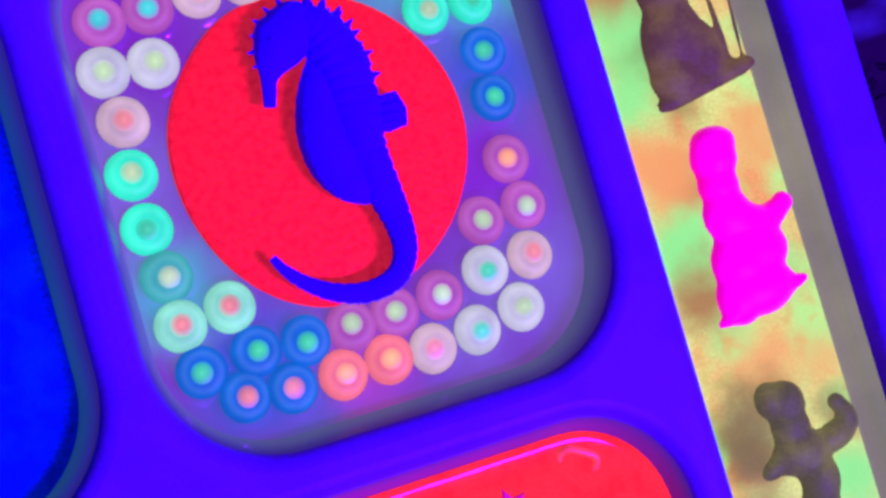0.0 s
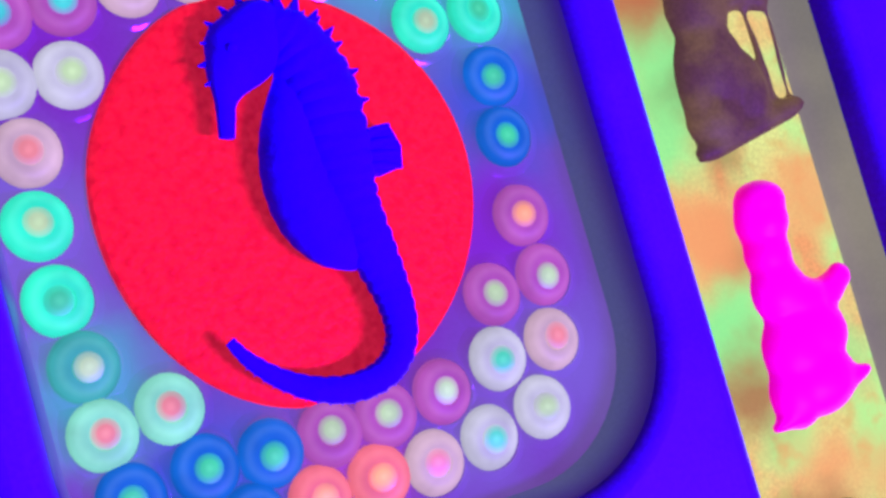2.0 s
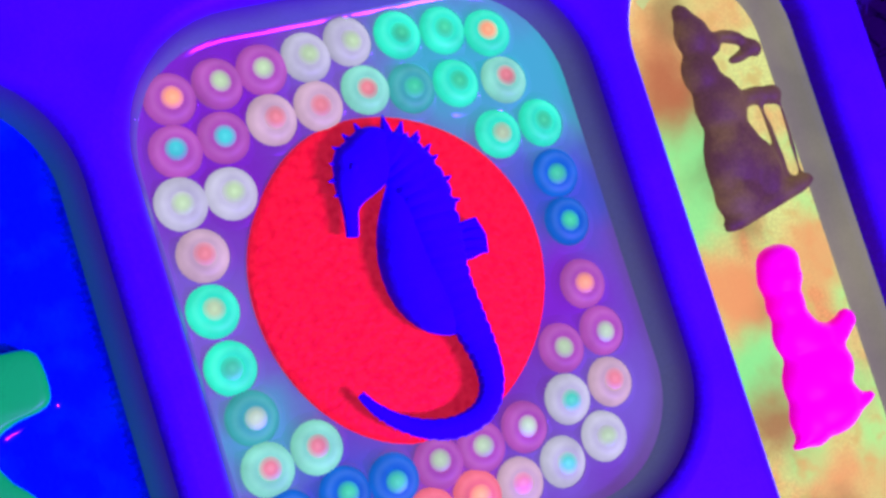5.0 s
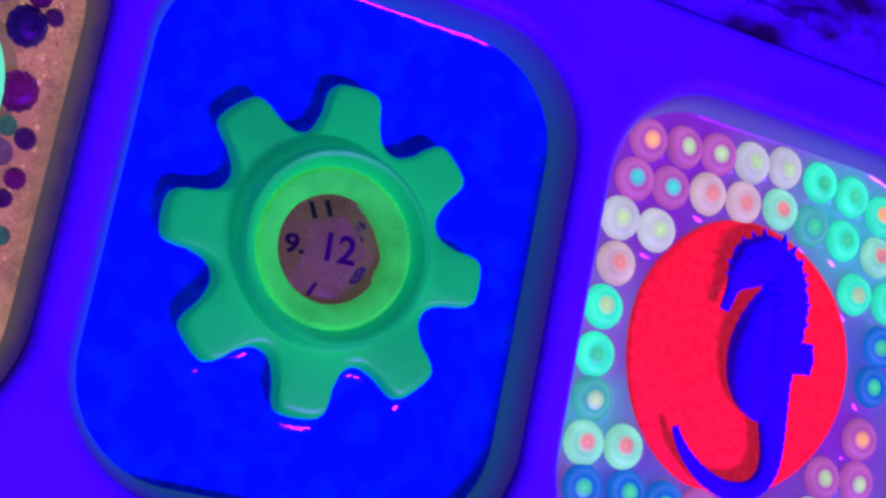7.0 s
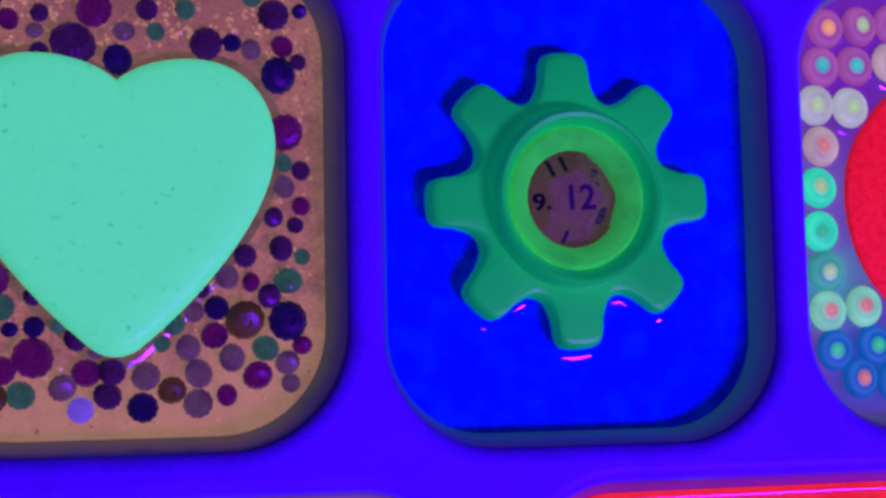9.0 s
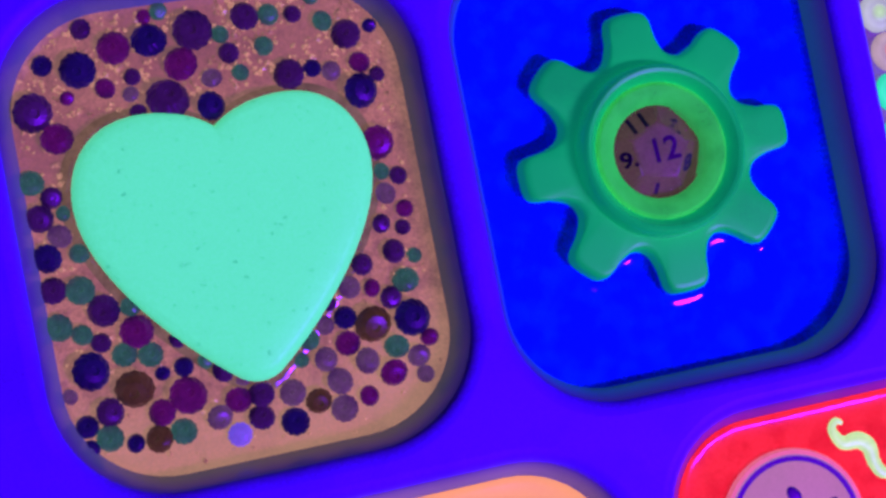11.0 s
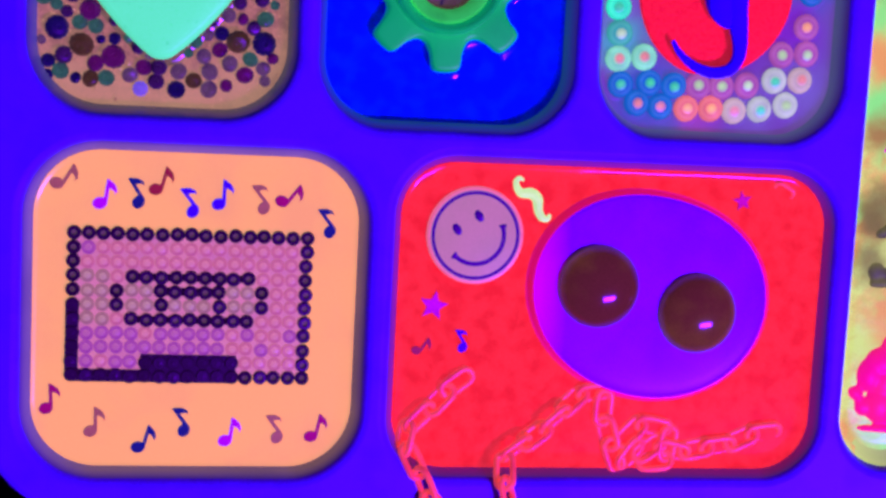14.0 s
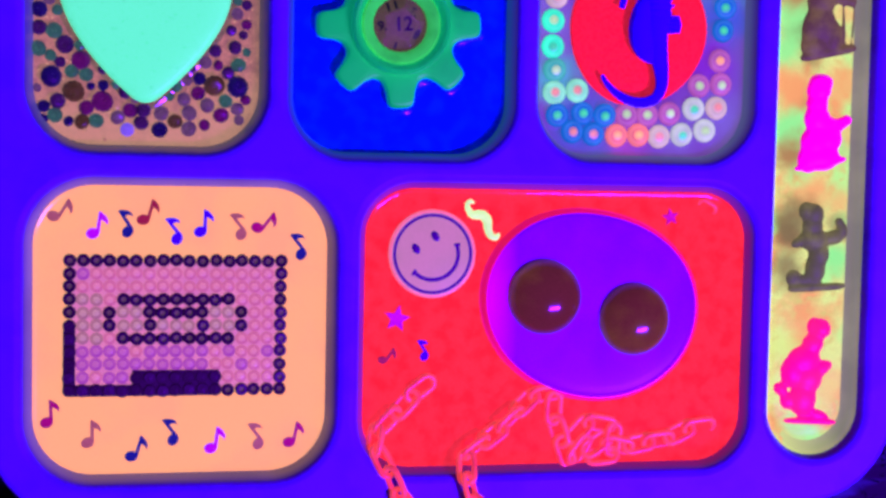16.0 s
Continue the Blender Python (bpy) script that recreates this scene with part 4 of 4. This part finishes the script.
figure("olivefig", "smoky olive toy figurine with raised arms, lying in resin", (
    (160.6, 16.3, 16, 4.9, 4.4, 4), (157.6, 17, 16, 4, 4.4, 3.2, 20), (164.2, 14.6, 16, 1.8, 1.5, 1.6), (160.4, 10.8, 16, 5.0, 4.4, 3.6), (161, 5.2, 16, 7.2, 5, 4), (163.6, -0.9, 16, 4.9, 6.2, 4), (162.2, -7.1, 16, 4.9, 7.2, 3.8),
    (170, 6.2, 16, 6, 3.4, 2.8, 12), (174, 9.3, 16, 2.7, 4.1, 2.4, 15), (172.4, 12.8, 16, 2.5, 2.1, 2), (154.6, 4, 15.6, 4.5, 2.5, 2.6, 20), (152.5, -11, 15.6, 4, 4.1, 2.6), (157.5, -11.9, 15.6, 5, 2.5, 2.6)), ((150, -15.8), (176, -14.2), 1.8))
figure("hotfig", "hot pink toy figurine with a bushy tail, lying in resin", (
    (165.6, -32.6, 16.2, 5, 4.7, 4), (162.6, -31.5, 16, 3.5, 4.1, 3), (169.6, -34.6, 16, 1.5, 1.3, 1.3), (162.4, -39, 16, 5.2, 4.8, 3.8), (158.6, -45.8, 16, 8, 6.5, 4.2), (153.4, -50.7, 16, 5.6, 7.1, 3.8), (160.4, -53.6, 16, 7.3, 7.1, 4.2),
    (158.6, -62.3, 16, 6.7, 7.7, 4), (166.4, -49.6, 16.3, 5.4, 3.4, 2.8, 30), (169.8, -48.1, 16.3, 2.1, 2.4, 2), (148.4, -58, 16, 3.7, 2.9, 2.6, -30), (151.6, -63.3, 16, 3.5, 4.1, 2.6, 30), (165.6, -69.1, 16, 5.8, 2.4, 2.4, -15)), ((150, -71.4), (174.5, -72.6), 1.5))

# ---- cassette compartment ----
TX, TY, PITCH = -143.0, -5.0, 5.0
dark = set()
for c in range(17):
    dark |= {(c, 0), (c, 10)}
for r in range(11):
    dark |= {(0, r), (16, r)}
dark |= {(c, 3) for c in range(4, 13)} | {(c, 6) for c in range(4, 13)} | {(3, 4), (3, 5), (13, 4), (13, 5), (6, 5), (10, 5)} | {(c, 4) for c in range(6, 11)} | {(c, 9) for c in range(5, 12)}
CLEAR = {
    "pink": material("pink_clear_bead", (0.12, 0.0012, 0.03), 0.35, glow=(0.55, 0.135, 0.30), second=(0.49, 0.105, 0.33), scale=200, mix=0.6, fine=0.05),
    "lilac": material("lilac_clear_bead", (0.04, 0.0006, 0.02), 0.35, spec=0.2, glow=(0.40, 0.07, 0.46), second=(0.33, 0.045, 0.45), scale=200, mix=0.6, fine=0.05),
    "grey": material("smoky_clear_bead", (0.10, 0.0018, 0.03), 0.35, glow=(0.36, 0.15, 0.22), second=(0.31, 0.115, 0.23), scale=200, mix=0.6, fine=0.05),
}
LIGHT = material("clear_bead_core", (0.1, 0.0012, 0.05), 0.4, glow=(0.68, 0.205, 0.37), second=(0.60, 0.165, 0.40), scale=60, mix=0.6, fine=0.05)


def peg_mesh(mat, tall, bore=1.2):
    bm = bmesh.new()
    lathe(bm, ((bore, -1.0), (bore, tall - 0.4), (bore + 0.2, tall), (2.1, tall), (2.5, tall - 0.5), (2.58, -1.6)), 16)
    bmesh.ops.delete(bm, geom=[f for f in bm.faces if len(f.verts) > 4], context="FACES")
    return mesh_of(bm, mat, "fuse_bead")


def plug_mesh(mat, top):
    bm = bmesh.new()
    lathe(bm, ((1.24, -1.4), (1.24, top), (0.6, top + 0.1)), 10)
    return mesh_of(bm, mat, "bead_core")


tape = empty("bead_cassette", "cassette tape picture of black and pink fuse beads on peach resin", "cassette picture", at=pose(TX * MM, TY * MM, MM * FILL["tape"]))
PEG_DARK, PEG_CLEAR = peg_mesh(M["black"], 1.4, 0.9), {k: peg_mesh(m, 0.75) for k, m in CLEAR.items()}
PLUG_BLACK, PLUG_DARK, PLUG_CLEAR = plug_mesh(M["black"], 1.2), plug_mesh(M["hole"], 0.2), plug_mesh(LIGHT, 0.62)
PLUG_GREY = plug_mesh(material("grey_bead_core", (0.1, 0.0012, 0.05), 0.4, glow=(0.50, 0.24, 0.30), second=(0.42, 0.18, 0.31), scale=60, mix=0.6, fine=0.05), 0.62)
PLUG_LILAC = plug_mesh(material("lilac_bead_core", (0.1, 0.0012, 0.05), 0.4, glow=(0.46, 0.12, 0.40), second=(0.37, 0.085, 0.42), scale=60, mix=0.6, fine=0.05), 0.62)
for r in range(11):
    for c in range(17):
        at = pose(MM * (PITCH * c + random.uniform(-0.22, 0.22)), MM * (-PITCH * r + random.uniform(-0.25, 0.25)), 0, random.uniform(-4, 4), random.uniform(-4, 4), 0)
        if (c, r) in dark:
            ob = shared("fuse_bead", PEG_DARK, tape, at)
            solid = ((c == 0 and r > 4) or (r >= 9 and 0 < c < 12)) and random.random() > 0.06
            shared("bead_core", PLUG_BLACK if solid else PLUG_DARK, ob)
        else:
            odds = 0.0 if r < 7 else 0.9 if r == 7 and 3 < c < 10 else 0.65 if c < 11 else 0.12
            tone = "lilac" if random.random() < (0.5 if r == 1 and c < 4 else odds) else "grey" if 3 <= r <= 6 and (c < 3 or 3 < c < 13) else "pink"
            ob = shared("fuse_bead", PEG_CLEAR[tone], tape, at)
            shared("bead_core", {"lilac": PLUG_LILAC, "grey": PLUG_GREY, "pink": PLUG_CLEAR}[tone], ob)
bm = bmesh.new()
bmesh.ops.create_cube(bm, size=1, matrix=Matrix.Translation((40 * MM, -25 * MM, -0.78 * MM)) @ Matrix.Diagonal((79 * MM, 49 * MM, 1.6 * MM, 1)))
part("backing", bm, LIGHT, tape, "bright pink backing", smooth=False)
for x, y, w, h, up in ((0, -37.5, 4.6, 25.5, 0.1), (27.5, -50, 57, 4.4, 0.1), (40, -45, 33, 5.6, 0.1), (40, -15, 42, 2.6, -0.62), (40, -20, 22, 3.0, -0.66), (40, -30, 42, 2.6, -0.62)):
    bm = bmesh.new()
    bmesh.ops.create_cube(bm, size=1, matrix=Matrix.Translation((x * MM, y * MM, up * MM)) @ Matrix.Diagonal((w * MM, h * MM, 1.4 * MM, 1)))
    part("melted_seam", bm, M["black"], tape, "melted black plastic between beads", smooth=False)

NOTE_M = {
    "t": ("tan", material("tan_foil", (0.25, 0.0036, 0.06), 0.3, glow=(0.22, 0.075, 0.05))), "m": ("magenta", material("magenta_foil", (0.4, 0.0003, 0.6), 0.25, glow=(0.22, 0.002, 0.40))),
    "n": ("navy", material("navy_foil", (0.008, 0.0003, 0.12), 0.25, glow=(0.004, 0.008, 0.05))), "r": ("dark red", material("dark_red_foil", (0.25, 0.0003, 0.02), 0.3, glow=(0.16, 0.01, 0.025))),
    "b": ("violet blue", material("violet_foil", (0.03, 0.00012, 0.45), 0.25, glow=(0.03, 0.0, 0.25))), "c": ("crimson", material("crimson_foil", (0.3, 0.00015, 0.08), 0.3, glow=(0.15, 0.002, 0.06))),
}


def note_mesh(mat):
    """An eighth note cut from foil: head, stem and flag."""
    bm = bmesh.new()
    head = [(2.3 * math.cos(a) * math.cos(0.3) - 1.9 * math.sin(a) * math.sin(0.3), 2.3 * math.cos(a) * math.sin(0.3) + 1.9 * math.sin(a) * math.cos(0.3)) for a in (2 * math.pi * i / 20 for i in range(20))]
    prism(bm, head, 0, 0.45, 0.1)
    prism(bm, [(1.0, 0), (2.3, 0.4), (2.6, 7.4), (1.5, 8.0)], 0.02, 0.42, 0.05)
    prism(bm, [(1.8, 8.0), (2.6, 7.6), (4.2, 6.3), (5.0, 4.6), (4.6, 3.2), (4.1, 4.3), (2.4, 5.2)], 0.04, 0.40, 0.05)
    return mesh_of(bm, mat, "music_note")


NOTE_ME = {k: note_mesh(m) for k, (_, m) in NOTE_M.items()}


def music_note(x, y, key, turn, z, size=1.08, where="on peach resin"):
    m = pose(MM * x, MM * y, MM * z, 0, 0, turn) @ Matrix.Diagonal((size, size, 1, 1))
    tagged(shared("music_note", NOTE_ME[key], m=m), f"{NOTE_M[key][0]} foil music note lying {where}", "music note", "music notes")


for x, y, key, turn in ((-149.0, 11.6, "t", -28), (-134.5, 5.2, "m", -5), (-121.5, 6.0, "n", 36), (-115.8, 10.6, "r", -12), (-103.0, 3.4, "b", 42), (-94.2, 6.2, "b", 2),
                              (-78.6, 5.4, "t", 42), (-72.4, 8.0, "c", -34), (-55.2, -2.2, "n", 42), (-151.2, -67.0, "c", 6), (-136.0, -75.0, "t", 4),
                              (-119.6, -80.6, "n", -12), (-103.8, -74.4, "n", 40), (-89.4, -78.0, "m", -4), (-71.0, -76.6, "t", 40), (-59.0, -76.2, "c", -8)):
    music_note(x, y, key, turn, FILL["tape"] + 0.05)

# ---- face compartment ----
FZ = FILL["face"]
# resin lip and collar; magenta emission paints red glow on rim and dome
RIM_GLOW = material("magenta_rim_glow", (0.6, 0.001, 0.14), 0.25, spec=0.3, glow=(0.52, 0.004, 0.13), second=(0.58, 0.006, 0.08), scale=60, fine=0.05)
bm = bmesh.new()
loft(bm, [grown(BOX["face"], g, z) for g, z in ((-0.45, FZ + 2.3), (-0.9, FZ + 1.6), (-1.5, FZ + 1.05), (-2.2, FZ + 0.68), (-2.5, FZ + 0.2))], cap=False)
part("resin_lip", bm, RIM_GLOW, bpy.data.objects["resin_fill.005"], "thin resin lip, magenta for red glow painted on the rim")
button = empty("smiley_button", "lavender round button with a violet smiling face", "button", at=pose(-3.3 * MM, -1.6 * MM, FZ * MM, 0, 0, 33))
bm = bmesh.new()
lathe(bm, ((17.6, -1), (17.6, 0.9), (17.2, 1.5), (16.4, 1.6)), 64)
part("rim_disc", bm, M["halo"], button, "pale pink edge")
bm = bmesh.new()
lathe(bm, ((16.4, 1.0), (16.4, 1.62), (16.0, 1.75)), 64)
part("face_plate", bm, M["smile"], button)


def annulus(r0, r1, a0, a1, z, n=60, ends=True):
    bm = bmesh.new()
    full = a1 - a0 >= 360
    rows = []
    for i in range(n if full else n + 1):
        a = radians(a0 + (a1 - a0) * i / n)
        rows.append([bm.verts.new((MM * r * math.cos(a), MM * r * math.sin(a), MM * zz)) for r, zz in ((r0, z), (r0, z + 0.15), (r1, z + 0.15), (r1, z))])
    for i in range(len(rows) - (0 if full else 1)):
        a, b = rows[i], rows[(i + 1) % len(rows)]
        for k in range(3):
            bm.faces.new((a[k], b[k], b[k + 1], a[k + 1]))
    return bm


part("outline_ring", annulus(14.75, 15.95, 0, 360, 1.72), M["purple"], button)
part("mouth", annulus(9.5, 11.1, 192, 348, 1.72, 40), M["purple"], button)
for s in (-1, 1):
    bm = bmesh.new()
    blob(bm, s * 4.6, 5.4, 1.75, 1.5, 2.3, 0.25)
    part("eye", bm, M["purple"], button)
    bm = bmesh.new()
    sweep(bm, [(s * 11.4, -2.9 + 0.1, 0.55), (s * 10.2, -2.2, 0.75), (s * 9.0, -1.6, 0.45)], 8, 0.4, 1.8)
    part("mouth_corner", bm, M["purple"], button)

bm = bmesh.new()
sweep(bm, spline(((13.4, 18.6, 0.5), (11.9, 19.4, 0.9), (10.6, 17.6, 1.1), (12.6, 14.2, 1.6), (16.4, 14.0, 2.0), (18.8, 12.0, 2.0), (19.3, 8.6, 1.7), (20.6, 5.8, 1.5), (22.8, 5.0, 1.1), (23.8, 6.8, 0.6)), 6), 10, 0.35, FZ + 0.3)
tagged(part("moustache", bm, M["lime_paint"]), "lime green curled moustache charm on red resin", "moustache")


def star(x, y, r, turn, mat, label):
    bm = bmesh.new()
    prism(bm, [((r if k % 2 == 0 else r * 0.45) * math.cos(radians(turn + 36 * k)), (r if k % 2 == 0 else r * 0.45) * math.sin(radians(turn + 36 * k))) for k in range(10)], -0.3, 0.5, 0.3)
    ob = part("star", bm, mat, smooth=False)
    ob.matrix_basis = pose(x * MM, y * MM, FZ * MM)
    tagged(ob, label, "star", "stars in red resin")


star(-16.9, -27.6, 5.6, 80, material("violet_star_foil", (0.35, 0.0003, 0.4), 0.25, glow=(0.36, 0.003, 0.20)), "violet foil star sunk in red resin")
star(96.1, 14.1, 4.0, 100, material("plum_star_foil", (0.3, 0.0003, 0.2), 0.3, glow=(0.42, 0.003, 0.12)), "plum foil star sunk in red resin")
music_note(-5.6, -42.6, "b", 36, FZ + 0.1, 0.85, "on red resin")
music_note(-22.4, -44.0, "r", -30, FZ + 0.05, 0.8, "on red resin")

face = empty("googly_face", "glossy violet oval dome with two dark brown bead eyes", "face", at=pose(63.5 * MM, -22.0 * MM, FZ * MM))
bm = bmesh.new()
n = 96
outline = []
for i in range(n):
    a = 2 * math.pi * i / n
    r = 41.6 + -0.56 * math.cos(a) + 0.1 * math.sin(a) + 3.5 * math.cos(2 * a) + -1.63 * math.sin(2 * a) + 0.03 * math.cos(3 * a) + 0.31 * math.sin(3 * a)
    outline.append((r * math.cos(a), r * math.sin(a)))
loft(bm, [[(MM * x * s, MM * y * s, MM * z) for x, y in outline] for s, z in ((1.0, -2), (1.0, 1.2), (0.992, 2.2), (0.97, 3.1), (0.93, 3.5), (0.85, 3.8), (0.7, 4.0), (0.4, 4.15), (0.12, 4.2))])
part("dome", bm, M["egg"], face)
bm = bmesh.new()
loft(bm, [[(MM * x * s, MM * y * s, MM * z) for x, y in outline] for s, z in ((1.03, 0.05), (1.014, 0.35), (1.006, 0.9), (1.001, 1.7), (0.994, 2.3), (0.982, 2.85), (0.972, 2.9))], cap=False)
part("resin_collar", bm, RIM_GLOW, face, "thin resin collar, magenta for red glow painted on the dome")
for wx, wy, r in ((42.6, -18.5, 15.2), (80.4, -27.4, 14.9)):
    bm = bmesh.new()
    d = Vector((wx - 63.5, wy + 22.0))
    lathe(bm, [(r * math.cos(radians(a)), 3.4 + 0.62 * r * math.sin(radians(a))) for a in (-10, 0, 10, 20, 30, 40, 50, 60, 70, 78, 85, 88)], 48, cx=d.x, cy=d.y)
    part("eye", bm, M["eye"], face, "dark brown glossy bead eye")

# the chain: out of the red resin, over the rim and back
COURSE = ((1.5, -50.6, 22.1), (-7, -55.5, 22.6), (-14.5, -63, 22.9), (-21, -69.4, 23.5), (-25.4, -75.6, 24.2), (-22.6, -83, 25), (-18.6, -90, 28), (-15, -98, 28.6), (-10.5, -103, 32),
          (-5, -107.5, 35), (4.5, -108.5, 35), (13, -107, 35), (14, -102, 32), (13, -97, 28.6), (11, -88, 28), (12.9, -81.4, 24.6), (22.5, -74.4, 24), (31, -67, 23.8), (38, -60.4, 22.9),
          (47.6, -58.4, 22.8), (48.6, -66.5, 22.7), (51.8, -77, 22.8), (55.6, -84.8, 22.7), (60.6, -79.6, 22.9), (59.2, -73.6, 22.9), (67.4, -70.6, 22.8), (74, -75.4, 22.7), (71, -83.6, 22.7),
          (64.6, -82.6, 22.4), (68.6, -78.6, 22.5), (78.6, -80.2, 22.6), (88.4, -78.8, 22.5), (97.4, -77.4, 22.4), (106.6, -73.6, 22.4), (117, -72.2, 22.2))
smooth_course = spline(COURSE, 12)
chain = empty("plastic_chain", "salmon pink plastic link chain half sunk in red resin", "chain")


def link_mesh():
    bm = bmesh.new()
    rings = []
    for i in range(28):
        a = 2 * math.pi * i / 28
        cx, cy = 3.1 * math.cos(a), 3.1 * math.sin(a)
        cx += 3.4 * (1 if math.cos(a) > 0 else -1) * min(1, abs(math.cos(a)) * 4)
        d = Vector((math.cos(a), math.sin(a), 0))
        rings.append([tuple(MM * v for v in (Vector((cx, cy, 0)) + 1.18 * (math.cos(u) * d + Vector((0, 0, math.sin(u)))))) for u in (2 * math.pi * j / 10 for j in range(10))])
    rows = [[bm.verts.new(p) for p in ring] for ring in rings]
    for k in range(28):
        a, b = rows[k], rows[(k + 1) % 28]
        for i in range(10):
            j = (i + 1) % 10
            bm.faces.new((a[i], a[j], b[j], b[i]))
    return mesh_of(bm, M["chain"], "link")


LINK = link_mesh()
run, last, k = 0.0, Vector(smooth_course[0]), 0
for p, q in zip(smooth_course, smooth_course[1:]):
    p, q = Vector(p), Vector(q)
    run += (q - p).length
    if run >= 9.2:
        run -= 9.2
        way = (q - p).normalized()
        turn = way.to_track_quat("X", "Z").to_matrix().to_4x4() @ Matrix.Rotation(radians((50 if q.z > 23.0 else 24) if k % 2 else (-28 if q.z > 23.0 else -14)), 4, "X")
        shared("link", LINK, chain, Matrix.Translation((q - Vector((0, 0, 2.75 if q.z < 23.5 else max(0.0, 2.2 * (27 - q.z) / 3.5)))) * MM) @ turn)
        k += 1

spare = empty("loose_link", "single pale pink plastic chain link sunk in red resin", "chain link")
shared("link", LINK, spare, pose(112 * MM, 18.5 * MM, (FZ - 0.2) * MM, 28, 0, -30) @ Matrix.Diagonal((0.6, 0.62, 0.7, 1)))

# ---- cloth beside the tray ----


def bundle(name, mat, x0, x1, far, lap, top, seed, label, category, nx=190, ny=90):
    """A crumpled cloth whose near edge lies on the tray's rim and which falls to the bed."""
    bm = bmesh.new()
    rows = []
    for j in range(ny + 1):
        v = j / ny
        rows.append([])
        for i in range(nx + 1):
            u = i / nx
            x = x0 + (x1 - x0) * u
            edge = lap + 2.2 * noise.noise(Vector((x / 38, seed, 0))) + 0.8 * noise.noise(Vector((x / 11, seed, 4))) - 26 * max(0, abs(u - 0.5) * 2 - 0.86) ** 1.5 * 8
            y = edge + (far - edge) * v
            side = min(1, 9 * min(u, 1 - u)) ** 0.5
            swell = math.sin(min(v * 9, 1) * math.pi / 2) * 5 - 0.9 * top * max(0, v - 0.55) / 0.45
            crease = 1 - abs(noise.noise(Vector((x / 70 + seed, (y + 0.12 * x) / 13, 0.5))))
            crease = 11 * crease ** 3 - 5 + 4.0 * noise.noise(Vector((x / 26 + seed, y / 9, 1.5))) + 0.8 * noise.noise(Vector((x / 6, y / 4, seed)))
            z = RIM + 0.5 + (swell + crease * min(1, v * 12)) * side - (1 - side) * (RIM - 3) * min(1, v * 6)
            if y > -106 and z < RIM + 0.4:
                z = RIM + 0.4
            rows[-1].append(bm.verts.new((MM * x, MM * y, MM * max(z, 1.5))))
    for a, b in zip(rows, rows[1:]):
        for i in range(nx):
            bm.faces.new((a[i], a[i + 1], b[i + 1], b[i]))
    ob = tagged(part(name, bm, mat), label, category)
    thick = ob.modifiers.new("thick", "SOLIDIFY")
    thick.thickness, thick.offset = 0.0012, 1
    return ob


bundle("velvet_cloth", M["rust"], -172, 78, -215, -102.2, 22, 0.7, "crumpled rust brown velvet cloth lapping the tray rim", "cloth")
bundle("plush_throw", M["plush"], 52, 132, -230, -106.5, 20, 3.1, "crumpled violet plush throw beside the tray", "throw", 70, 70)


def throw_height(x, y):
    hem = min(1, max(0, min(x + 60, 190 - x, (y - 158.8) * 2, 330 - y) / 7))
    dents = noise.noise(Vector((x / 9, y / 6, 3.3)))
    return max(bed_height(x, y) + 1.0, 22.5) + hem * (6 + 5 * noise.noise(Vector((x / 40, y / 25, 7.0))) - 7 * max(0, dents - 0.12))


back_throw = tagged(sheet("folded_throw", M["plush_light"], -60, 158.8, 190, 330, 130, 90, throw_height), "violet plush throw with dents, bunched behind the tray", "throw")
weave = back_throw.modifiers.new("thick", "SOLIDIFY")
weave.thickness, weave.offset = 0.0012, 1
